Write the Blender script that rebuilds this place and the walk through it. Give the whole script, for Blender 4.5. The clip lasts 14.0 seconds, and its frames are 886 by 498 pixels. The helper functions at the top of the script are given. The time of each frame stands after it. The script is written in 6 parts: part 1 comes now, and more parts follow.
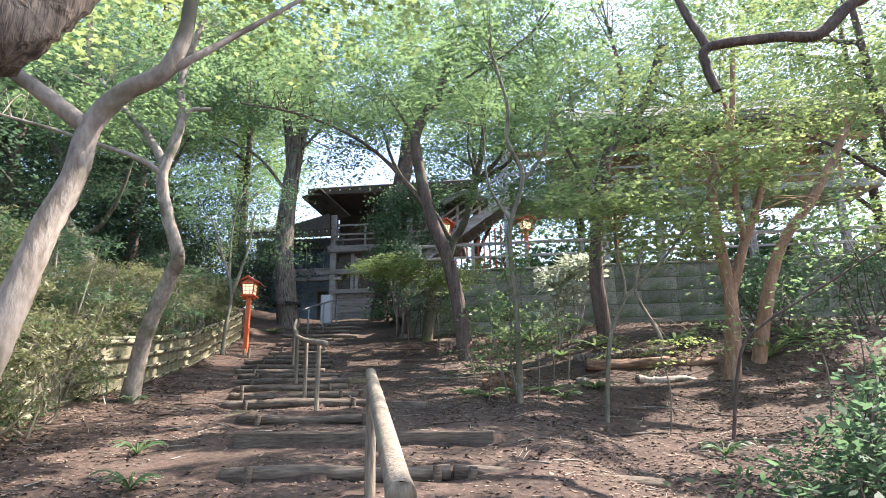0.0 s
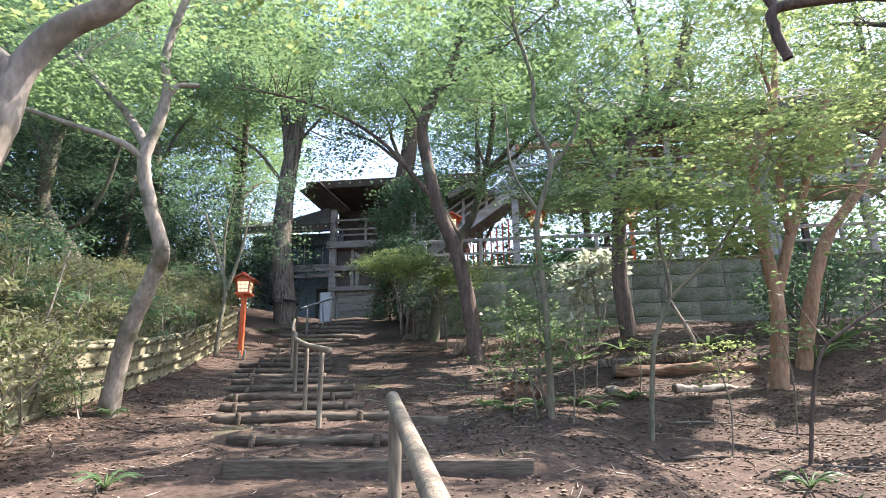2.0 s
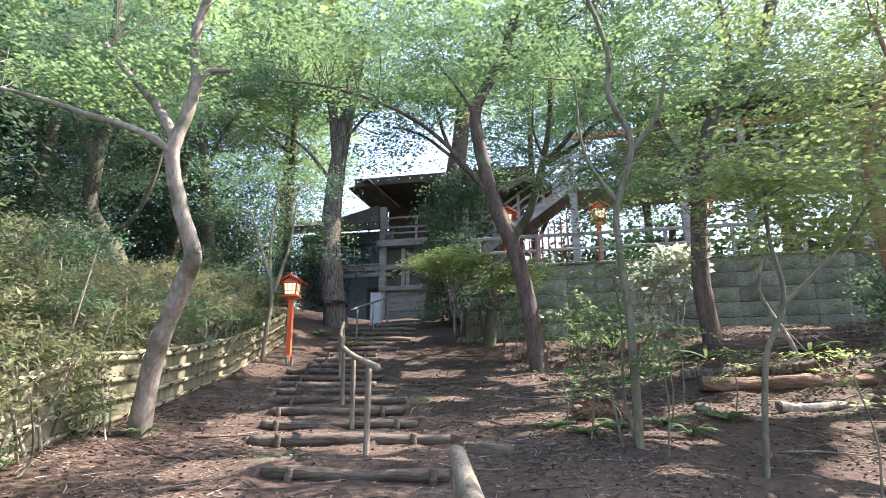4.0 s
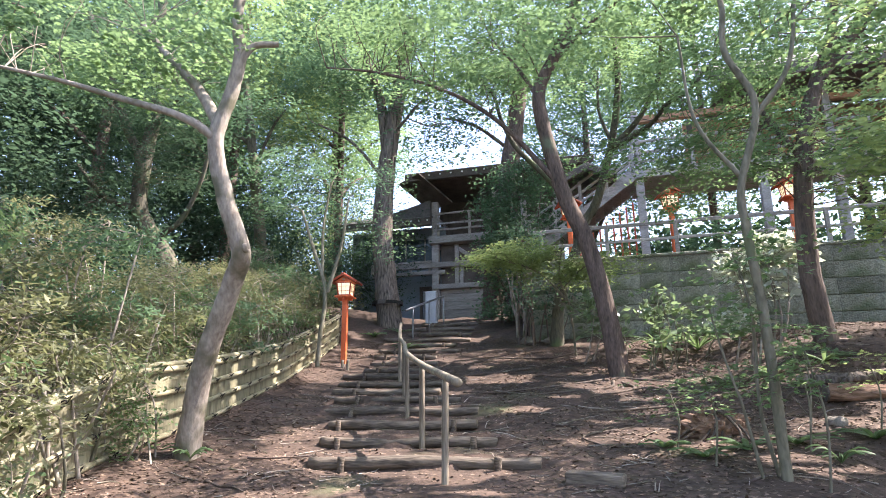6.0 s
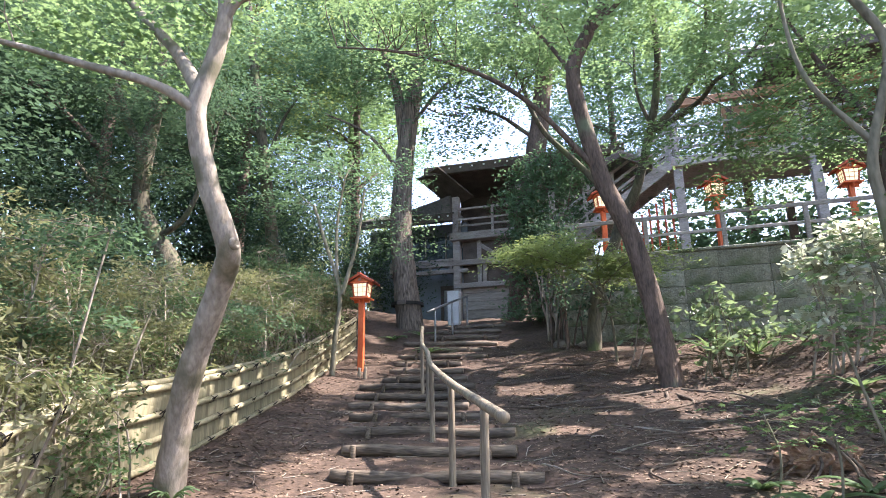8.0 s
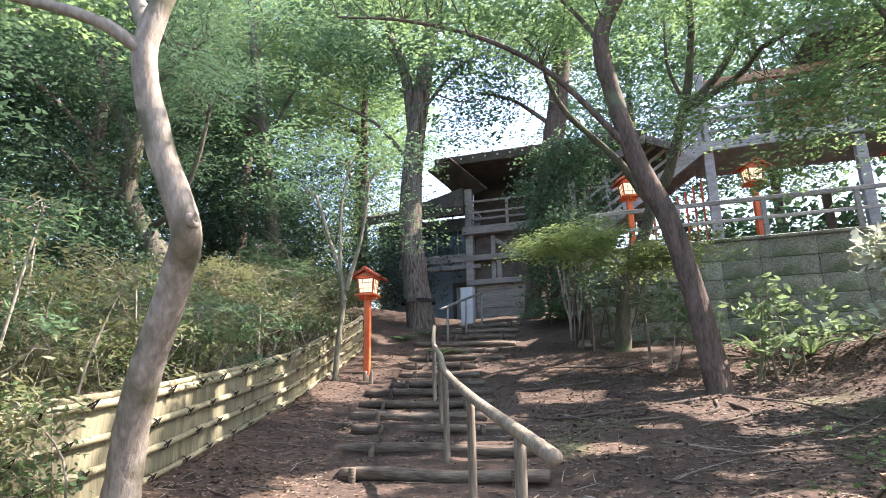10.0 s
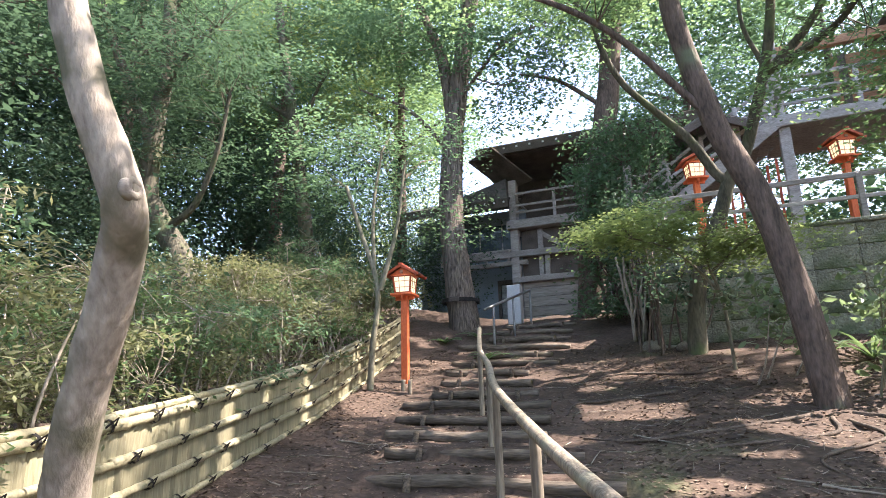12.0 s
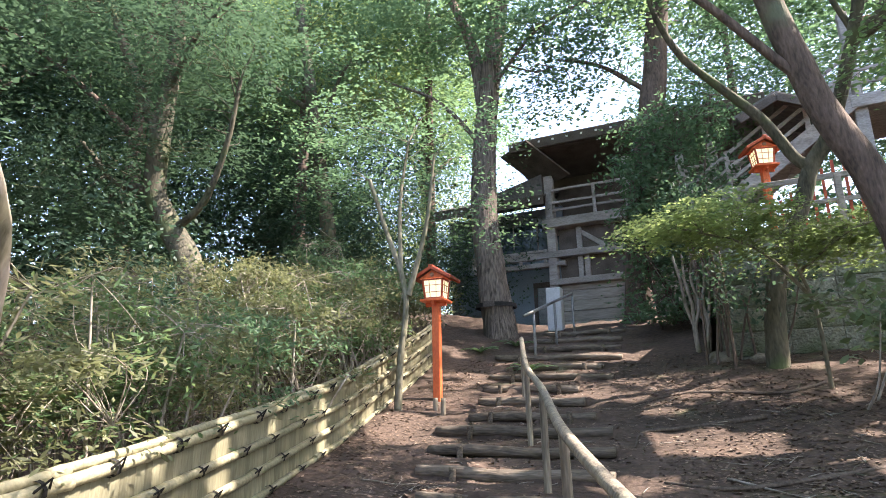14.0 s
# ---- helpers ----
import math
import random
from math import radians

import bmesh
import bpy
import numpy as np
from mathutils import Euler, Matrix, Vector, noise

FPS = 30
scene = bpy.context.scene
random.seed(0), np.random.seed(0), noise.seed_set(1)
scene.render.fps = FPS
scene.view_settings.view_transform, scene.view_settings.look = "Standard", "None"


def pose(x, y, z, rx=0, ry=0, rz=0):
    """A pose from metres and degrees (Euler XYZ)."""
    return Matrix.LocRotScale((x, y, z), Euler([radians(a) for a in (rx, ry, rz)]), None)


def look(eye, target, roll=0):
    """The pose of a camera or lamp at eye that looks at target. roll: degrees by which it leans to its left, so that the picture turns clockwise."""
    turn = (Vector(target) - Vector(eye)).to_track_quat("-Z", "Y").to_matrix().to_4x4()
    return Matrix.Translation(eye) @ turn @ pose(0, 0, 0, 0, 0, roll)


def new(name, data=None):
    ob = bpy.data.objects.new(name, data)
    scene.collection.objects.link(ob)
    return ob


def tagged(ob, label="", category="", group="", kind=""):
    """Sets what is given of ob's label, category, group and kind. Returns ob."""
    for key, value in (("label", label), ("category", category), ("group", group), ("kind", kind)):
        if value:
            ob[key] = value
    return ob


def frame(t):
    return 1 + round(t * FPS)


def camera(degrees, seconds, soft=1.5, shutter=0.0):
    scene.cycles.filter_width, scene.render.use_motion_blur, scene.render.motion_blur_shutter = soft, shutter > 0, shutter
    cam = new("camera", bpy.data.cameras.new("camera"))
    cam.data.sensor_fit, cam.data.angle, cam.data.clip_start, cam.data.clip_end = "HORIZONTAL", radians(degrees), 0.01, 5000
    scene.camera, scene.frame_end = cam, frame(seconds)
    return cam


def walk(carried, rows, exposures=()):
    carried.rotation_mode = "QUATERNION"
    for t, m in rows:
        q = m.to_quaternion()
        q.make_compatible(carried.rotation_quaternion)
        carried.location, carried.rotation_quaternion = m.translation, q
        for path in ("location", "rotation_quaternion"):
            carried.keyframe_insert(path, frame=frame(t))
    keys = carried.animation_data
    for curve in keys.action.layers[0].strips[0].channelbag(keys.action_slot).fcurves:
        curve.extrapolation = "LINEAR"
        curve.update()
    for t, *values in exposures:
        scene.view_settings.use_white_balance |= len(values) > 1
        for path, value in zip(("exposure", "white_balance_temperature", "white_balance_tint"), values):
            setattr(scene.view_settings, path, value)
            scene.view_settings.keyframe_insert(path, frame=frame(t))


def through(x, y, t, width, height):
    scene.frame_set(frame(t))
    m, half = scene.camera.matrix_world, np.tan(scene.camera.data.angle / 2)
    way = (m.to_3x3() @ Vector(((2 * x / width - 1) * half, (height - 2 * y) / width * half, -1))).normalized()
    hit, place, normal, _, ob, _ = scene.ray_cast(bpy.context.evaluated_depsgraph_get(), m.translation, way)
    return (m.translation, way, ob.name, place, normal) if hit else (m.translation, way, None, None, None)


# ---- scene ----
cam = camera(71.2, 14.0, soft=0.9)
PATH = [
    (0, (0.782, 0.501, 1.348), (0.56, 2.419, 1.87), -0.8),
    (0.5, (0.706, 0.735, 1.372), (0.479, 2.654, 1.885), -0.8),
    (1, (0.668, 0.981, 1.49), (0.445, 2.901, 2.002), -0.8),
    (1.5, (0.564, 1.201, 1.527), (0.351, 3.124, 2.035), -0.7),
    (2, (0.432, 1.37, 1.567), (0.218, 3.292, 2.078), -0.8),
    (2.5, (0.347, 1.538, 1.576), (0.129, 3.462, 2.079), -0.8),
    (3, (0.318, 1.82, 1.65), (0.04, 3.736, 2.152), -1.0),
    (3.2, (0.312, 1.91, 1.69), (0.006, 3.821, 2.194), -0.8),
    (5.3, (-0.102, 2.809, 1.97), (-0.576, 4.688, 2.465), -0.6),
    (5.5, (-0.151, 2.886, 1.982), (-0.65, 4.759, 2.476), -0.6),
    (6, (-0.292, 3.075, 2.023), (-0.812, 4.942, 2.518), -0.6),
    (6.5, (-0.399, 3.32, 2.038), (-0.929, 5.187, 2.522), -0.9),
    (7, (-0.464, 3.705, 2.155), (-1.031, 5.56, 2.643), -1.0),
    (7.5, (-0.571, 3.923, 2.219), (-1.153, 5.772, 2.711), -0.8),
    (7.7, (-0.624, 3.991, 2.237), (-1.202, 5.842, 2.729), -0.9),
    (9.8, (-1.027, 5.019, 2.414), (-1.627, 6.864, 2.899), -1.1),
    (10, (-1.057, 5.115, 2.405), (-1.669, 6.956, 2.892), -1.0),
    (10.5, (-1.137, 5.39, 2.442), (-1.777, 7.221, 2.931), -1.1),
    (11, (-1.218, 5.604, 2.453), (-1.903, 7.419, 2.941), -1.1),
    (11.5, (-1.386, 5.964, 2.488), (-2.111, 7.763, 2.973), -1.2),
    (12, (-1.466, 6.242, 2.598), (-2.207, 8.035, 3.086), -1.3),
    (12.5, (-1.559, 6.575, 2.628), (-2.331, 8.353, 3.12), -1.2),
    (13, (-1.702, 6.839, 2.634), (-2.515, 8.598, 3.127), -1.0),
    (13.5, (-1.886, 7.087, 2.783), (-2.702, 8.845, 3.279), -1.2),
    (14, (-2.006, 7.258, 2.85), (-2.829, 9.012, 3.347), -1.2),
]
walk(cam, [(t, look(eye, target, roll)) for t, eye, target, roll in PATH], exposures=[(0, 2.15, 6500, 18), (3, 2.28, 6450, 19), (6, 2.39, 6450, 21), (11, 2.48, 6650, 20), (14, 2.5, 6700, 18)])

# ---- light ----
SUN_EL, SUN_AZ = radians(52), radians(66)          # height, and turn to the right of +y
world = bpy.data.worlds.new("sky")
scene.world = world
world.use_nodes = True
wn = world.node_tree.nodes
sky = wn.new("ShaderNodeTexSky")
sky.sky_type, sky.sun_disc = "NISHITA", False
sky.sun_elevation, sky.sun_rotation = SUN_EL, SUN_AZ
sky.dust_density, sky.air_density = 1.6, 1.0
wn["Background"].inputs[1].default_value = 0.15
world.node_tree.links.new(sky.outputs[0], wn["Background"].inputs[0])
lamp = bpy.data.lights.new("sun", "SUN")
lamp.energy, lamp.angle, lamp.color = 3.9, radians(0.53), (1.0, 0.95, 0.86)
sun = new("sun", lamp)
to_sun = Vector((math.sin(SUN_AZ) * math.cos(SUN_EL), math.cos(SUN_AZ) * math.cos(SUN_EL), math.sin(SUN_EL)))
sun.matrix_world = look(to_sun * 60, (0, 0, 0))

RNG = np.random.default_rng(7)


# ---- materials ----
def material(name):
    m = bpy.data.materials.new(name)
    m.use_nodes = True
    return m, m.node_tree.nodes, m.node_tree.links, m.node_tree.nodes["Principled BSDF"]


def surface(name, dark, light, scale=(4, 4, 4), rough=0.8, bump=0.3, fine=30.0, random=0.0, spec=0.3, metal=0.0, stain=None, depth=0.02, island=False):
    """Two colours mixed by a coarse and a fine noise, with relief; random: how far pieces differ in brightness."""
    m, n, l, p = material(name)
    tc = n.new("ShaderNodeTexCoord")
    mp = n.new("ShaderNodeMapping")
    mp.inputs["Scale"].default_value = scale
    l.new(tc.outputs["Object"], mp.inputs["Vector"])
    a = n.new("ShaderNodeTexNoise")
    a.inputs["Scale"].default_value, a.inputs["Detail"].default_value = 1.0, 6.0
    b = n.new("ShaderNodeTexNoise")
    b.inputs["Scale"].default_value, b.inputs["Detail"].default_value = fine / max(1.0, max(scale)), 5.0
    l.new(mp.outputs[0], a.inputs["Vector"])
    l.new(mp.outputs[0], b.inputs["Vector"])
    add = n.new("ShaderNodeMath")
    add.operation = "ADD"
    l.new(a.outputs["Fac"], add.inputs[0])
    l.new(b.outputs["Fac"], add.inputs[1])
    ramp = n.new("ShaderNodeValToRGB")
    ramp.color_ramp.elements[0].position, ramp.color_ramp.elements[1].position = 0.36, 0.64
    ramp.color_ramp.elements[0].color, ramp.color_ramp.elements[1].color = (*dark, 1), (*light, 1)
    half = n.new("ShaderNodeMath")
    half.operation, half.inputs[1].default_value = "MULTIPLY", 0.5
    l.new(add.outputs[0], half.inputs[0])
    l.new(half.outputs[0], ramp.inputs[0])
    colour = ramp.outputs[0]
    if stain:
        s = n.new("ShaderNodeTexNoise")
        s.inputs["Scale"].default_value, s.inputs["Detail"].default_value = stain[1], 4.0
        l.new(tc.outputs["Object"], s.inputs["Vector"])
        sr = n.new("ShaderNodeMapRange")
        sr.inputs["From Min"].default_value, sr.inputs["From Max"].default_value = stain[2], stain[2] + 0.12
        l.new(s.outputs["Fac"], sr.inputs["Value"])
        mx = n.new("ShaderNodeMix")
        mx.data_type = "RGBA"
        mx.inputs["B"].default_value = (*stain[0], 1)
        l.new(sr.outputs[0], mx.inputs["Factor"])
        l.new(colour, mx.inputs["A"])
        colour = mx.outputs["Result"]
    if random:
        r = n.new("ShaderNodeNewGeometry" if island else "ShaderNodeObjectInfo")
        mr = n.new("ShaderNodeMapRange")
        mr.inputs["To Min"].default_value, mr.inputs["To Max"].default_value = 1 - random, 1 + random
        l.new(r.outputs["Random Per Island" if island else "Random"], mr.inputs["Value"])
        hs = n.new("ShaderNodeHueSaturation")
        l.new(mr.outputs[0], hs.inputs["Value"])
        l.new(colour, hs.inputs["Color"])
        colour = hs.outputs[0]
    l.new(colour, p.inputs["Base Color"])
    p.inputs["Roughness"].default_value, p.inputs["Metallic"].default_value = rough, metal
    p.inputs["Specular IOR Level"].default_value = spec
    if bump:
        bp = n.new("ShaderNodeBump")
        bp.inputs["Strength"].default_value, bp.inputs["Distance"].default_value = bump, depth
        l.new(add.outputs[0], bp.inputs["Height"])
        l.new(bp.outputs[0], p.inputs["Normal"])
    return m


def foliage(name, dark, light, glow, through=0.45, rough=0.45):
    """Thin leaves: a glossy upper side and light that shines through, differing from leaf to leaf."""
    m, n, l, p = material(name)
    g = n.new("ShaderNodeNewGeometry")
    ramp = n.new("ShaderNodeValToRGB")
    ramp.color_ramp.elements[0].color, ramp.color_ramp.elements[1].color = (*dark, 1), (*light, 1)
    l.new(g.outputs["Random Per Island"], ramp.inputs[0])
    l.new(ramp.outputs[0], p.inputs["Base Color"])
    p.inputs["Roughness"].default_value, p.inputs["Specular IOR Level"].default_value = rough, 0.25
    t = n.new("ShaderNodeBsdfTranslucent")
    tm = n.new("ShaderNodeMix")
    tm.data_type, tm.blend_type = "RGBA", "MIX"
    tm.inputs["Factor"].default_value = 0.7
    tm.inputs["B"].default_value = (*glow, 1)
    l.new(ramp.outputs[0], tm.inputs["A"])
    l.new(tm.outputs["Result"], t.inputs["Color"])
    mix = n.new("ShaderNodeMixShader")
    mix.inputs[0].default_value = through
    l.new(p.outputs[0], mix.inputs[1])
    l.new(t.outputs[0], mix.inputs[2])
    l.new(mix.outputs[0], n["Material Output"].inputs["Surface"])
    return m


SOIL = surface("soil", (0.038, 0.026, 0.019), (0.115, 0.077, 0.057), (1.3, 1.3, 1.3), 0.95, 0.6, 16, stain=((0.085, 0.088, 0.045), 0.7, 0.64), depth=0.04)
LITTER = surface("dry leaves", (0.085, 0.055, 0.038), (0.25, 0.18, 0.13), (3, 3, 3), 0.8, 0.0, 20, random=0.4, island=True)
ROOT = surface("brown root", (0.055, 0.041, 0.032), (0.15, 0.115, 0.088), (5, 5, 5), 0.9, 0.5, 40)
ROTTEN = surface("rotten red wood", (0.10, 0.058, 0.038), (0.32, 0.205, 0.14), (1.5, 12, 12), 0.9, 0.8, 40, depth=0.04)
ROCK = surface("weathered rock", (0.11, 0.095, 0.075), (0.25, 0.215, 0.17), (5, 5, 5), 0.9, 0.7, 40)
LOG = surface("weathered log", (0.06, 0.048, 0.037), (0.20, 0.16, 0.12), (2, 14, 14), 0.9, 0.5, 60, random=0.25)
POLE = surface("peeled pole", (0.13, 0.105, 0.08), (0.31, 0.26, 0.19), (16, 16, 2), 0.75, 0.4, 60, random=0.12, stain=((0.24, 0.25, 0.17), 2.5, 0.58))
BAMBOO = surface("bamboo pole", (0.185, 0.168, 0.105), (0.36, 0.325, 0.21), (5, 5, 5), 0.45, 0.15, 40, random=0.15, stain=((0.28, 0.25, 0.15), 3.0, 0.6))
SLAT = surface("bamboo slat", (0.15, 0.137, 0.085), (0.30, 0.275, 0.175), (10, 10, 1.2), 0.6, 0.2, 40, random=0.22, stain=((0.20, 0.17, 0.10), 2.0, 0.54))
CORD = surface("black cord", (0.012, 0.011, 0.010), (0.03, 0.027, 0.024), (40, 40, 40), 0.9, 0.3)
BARK_MOSS = surface("mossy thin bark", (0.09, 0.085, 0.055), (0.24, 0.215, 0.155), (6, 6, 2), 0.9, 0.4, 30, stain=((0.12, 0.14, 0.07), 2.0, 0.55))
# mossy bark at about half brightness: the trunks' shade put into the colour
BARK_SHADED = surface("shaded mossy bark", (0.045, 0.042, 0.03), (0.135, 0.12, 0.085), (7, 7, 2), 0.9, 0.6, 34, stain=((0.09, 0.11, 0.05), 1.6, 0.52))
BARK_PALE = surface("smooth pale bark", (0.18, 0.15, 0.12), (0.40, 0.345, 0.285), (5, 5, 2), 0.85, 0.5, 30, stain=((0.13, 0.12, 0.08), 2.6, 0.50))
BARK_DARK = surface("dark bark", (0.056, 0.042, 0.034), (0.165, 0.118, 0.093), (9, 9, 2.2), 0.9, 0.7, 40, stain=((0.13, 0.14, 0.09), 1.5, 0.6))
BARK_ROUGH = surface("furrowed bark", (0.05, 0.04, 0.032), (0.23, 0.185, 0.145), (14, 14, 1.1), 0.95, 1.0, 30, depth=0.06)
BARK_WARM = surface("reddish bark", (0.20, 0.11, 0.065), (0.42, 0.26, 0.17), (6, 6, 2), 0.85, 0.4, 30)
STONE = surface("tuff block", (0.15, 0.157, 0.122), (0.32, 0.318, 0.255), (3.2, 3.2, 3.2), 0.9, 1.0, 34, random=0.24, stain=((0.11, 0.135, 0.075), 1.1, 0.50), depth=0.06)
MORTAR = surface("mortar", (0.08, 0.083, 0.065), (0.15, 0.15, 0.12), (6, 6, 6), 0.95, 0.4)
TIMBER = surface("grey timber", (0.22, 0.20, 0.185), (0.42, 0.39, 0.365), (2, 2, 6), 0.85, 0.35, 50, random=0.12)
TIMBER_DARK = surface("dark timber", (0.07, 0.058, 0.05), (0.15, 0.125, 0.105), (3, 3, 3), 0.85, 0.3, 40)
TIMBER_WARM = surface("brown timber", (0.26, 0.13, 0.075), (0.45, 0.26, 0.16), (2, 2, 5), 0.8, 0.3, 40)
CEDAR = surface("weathered boarding", (0.19, 0.17, 0.15), (0.36, 0.33, 0.29), (1, 3, 8), 0.85, 0.3, 40, random=0.18)
WHITE_GREY = surface("off-white enamel", (0.42, 0.43, 0.43), (0.55, 0.56, 0.56), (3, 3, 3), 0.5, 0.1)
WHITE = surface("white paint", (0.70, 0.70, 0.68), (0.84, 0.84, 0.82), (3, 3, 3), 0.6, 0.1)
BLUE_WALL = surface("blue-grey siding", (0.16, 0.20, 0.23), (0.25, 0.30, 0.33), (1.5, 1.5, 1.5), 0.7, 0.2)
ROOF = surface("roof sheet", (0.07, 0.065, 0.06), (0.16, 0.145, 0.13), (3, 8, 3), 0.6, 0.3, 30)
RED = surface("vermilion paint", (0.58, 0.105, 0.038), (0.76, 0.18, 0.06), (4, 4, 2), 0.5, 0.15, 40, random=0.06)
RED_DARK = surface("worn red paint", (0.30, 0.055, 0.03), (0.50, 0.11, 0.05), (5, 5, 5), 0.6, 0.2, 40)
RED_ROOF = surface("dark red roof boards", (0.10, 0.028, 0.02), (0.24, 0.065, 0.04), (5, 5, 5), 0.7, 0.3, 40)
METAL = surface("grey metal", (0.20, 0.20, 0.20), (0.32, 0.33, 0.33), (8, 8, 8), 0.4, 0.05, 40, metal=0.7)
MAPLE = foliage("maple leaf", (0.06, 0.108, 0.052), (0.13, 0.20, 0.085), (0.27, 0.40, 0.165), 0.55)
# lighter, yellower copy of the maple leaf: sunlight put into its colour
MAPLE_LIT = foliage("sunlit maple leaf", (0.10, 0.145, 0.058), (0.215, 0.285, 0.105), (0.39, 0.48, 0.18), 0.55)
FOREST = foliage("forest leaf", (0.042, 0.08, 0.046), (0.10, 0.158, 0.085), (0.195, 0.33, 0.16), 0.5)
EVERGREEN = foliage("evergreen leaf", (0.024, 0.052, 0.036), (0.062, 0.11, 0.07), (0.11, 0.19, 0.10), 0.38, 0.5)
HEDGE = foliage("hedge leaf", (0.078, 0.086, 0.048), (0.215, 0.222, 0.125), (0.30, 0.32, 0.14), 0.42)
FERN = foliage("fern frond", (0.055, 0.105, 0.045), (0.125, 0.195, 0.09), (0.24, 0.34, 0.13), 0.4)
AUCUBA = foliage("aucuba leaf", (0.09, 0.14, 0.075), (0.21, 0.28, 0.16), (0.28, 0.38, 0.17), 0.4, 0.3)
# leaf colour whitened to stand for the glare of direct sun
PALE = foliage("sun-whitened leaf", (0.30, 0.34, 0.24), (0.62, 0.64, 0.54), (0.55, 0.60, 0.42), 0.4)
pm, pn, pl, pp = material("lantern paper")
pp.inputs["Base Color"].default_value = (0.82, 0.72, 0.50, 1)
pp.inputs["Emission Color"].default_value = (1.0, 0.80, 0.46, 1)
pp.inputs["Emission Strength"].default_value = 0.22
pp.inputs["Roughness"].default_value = 0.8
PAPER = pm
gm, gn, gl, gp = material("window glass")
gp.inputs["Base Color"].default_value = (0.05, 0.07, 0.08, 1)
gp.inputs["Roughness"].default_value = 0.06
gp.inputs["Specular IOR Level"].default_value = 0.6
GLASS = gm


# ---- mesh helpers ----
def smooth(v, a, b):
    s = min(1.0, max(0.0, (v - a) / (b - a)))
    return s * s * (3 - 2 * s)


def thing(name, at=(0, 0, 0), label="", category="", group="", kind=""):
    ob = new(name)
    ob.empty_display_size = 0.1
    ob.location = at
    return tagged(ob, label, category, group, kind)


def finish(name, me, mat, parent=None, label="", shade=False):
    me.materials.append(mat)
    if shade:
        me.shade_smooth()
    ob = new(name, me)
    if parent:
        ob.parent = parent
    if label:
        ob["label"] = label
    return ob


def part(name, bm, mat, parent=None, label="", shade=False):
    me = bpy.data.meshes.new(name)
    bm.to_mesh(me)
    bm.free()
    return finish(name, me, mat, parent, label, shade)


def np_mesh(name, verts, faces, sides):
    """A mesh from arrays in which all faces have the same number of sides."""
    me = bpy.data.meshes.new(name)
    n = len(faces)
    me.vertices.add(len(verts))
    me.vertices.foreach_set("co", np.ascontiguousarray(verts, dtype=np.float32).ravel())
    me.loops.add(n * sides)
    me.loops.foreach_set("vertex_index", np.ascontiguousarray(faces, dtype=np.int32).ravel())
    me.polygons.add(n)
    me.polygons.foreach_set("loop_start", np.arange(0, n * sides, sides, dtype=np.int32))
    me.update(calc_edges=True)
    return me


def box_bm(x0, y0, z0, x1, y1, z1, bevel=0.0, bm=None, m=None):
    bm2 = bmesh.new()
    r = bmesh.ops.create_cube(bm2, size=1)
    bmesh.ops.scale(bm2, vec=(x1 - x0, y1 - y0, z1 - z0), verts=r["verts"])
    if bevel:
        bmesh.ops.bevel(bm2, geom=bm2.edges[:], offset=bevel, segments=1, affect="EDGES")
    bmesh.ops.translate(bm2, vec=((x0 + x1) / 2, (y0 + y1) / 2, (z0 + z1) / 2), verts=bm2.verts[:])
    if m is not None:
        bmesh.ops.transform(bm2, matrix=m, verts=bm2.verts[:])
    return bm2


def bar_bm(a, b, w, h, bevel=0.006):
    """A squared bar from a to b, w wide and h high."""
    a, b = Vector(a), Vector(b)
    d = b - a
    q = d.to_track_quat("X", "Z").to_matrix().to_4x4()
    return box_bm(-d.length / 2, -w / 2, -h / 2, d.length / 2, w / 2, h / 2, bevel, m=Matrix.Translation((a + b) / 2) @ q)


def spline(points, steps=5):
    """A smooth line through the points."""
    p = [np.array(q, float) for q in points]
    p = [2 * p[0] - p[1]] + p + [2 * p[-1] - p[-2]]
    out = []
    for i in range(1, len(p) - 2):
        for k in range(steps):
            t = k / steps
            out.append(0.5 * (2 * p[i] + (p[i + 1] - p[i - 1]) * t + (2 * p[i - 1] - 5 * p[i] + 4 * p[i + 1] - p[i + 2]) * t * t + (3 * p[i] - p[i - 1] - 3 * p[i + 1] + p[i + 2]) * t ** 3))
    out.append(p[-2])
    return np.array(out)


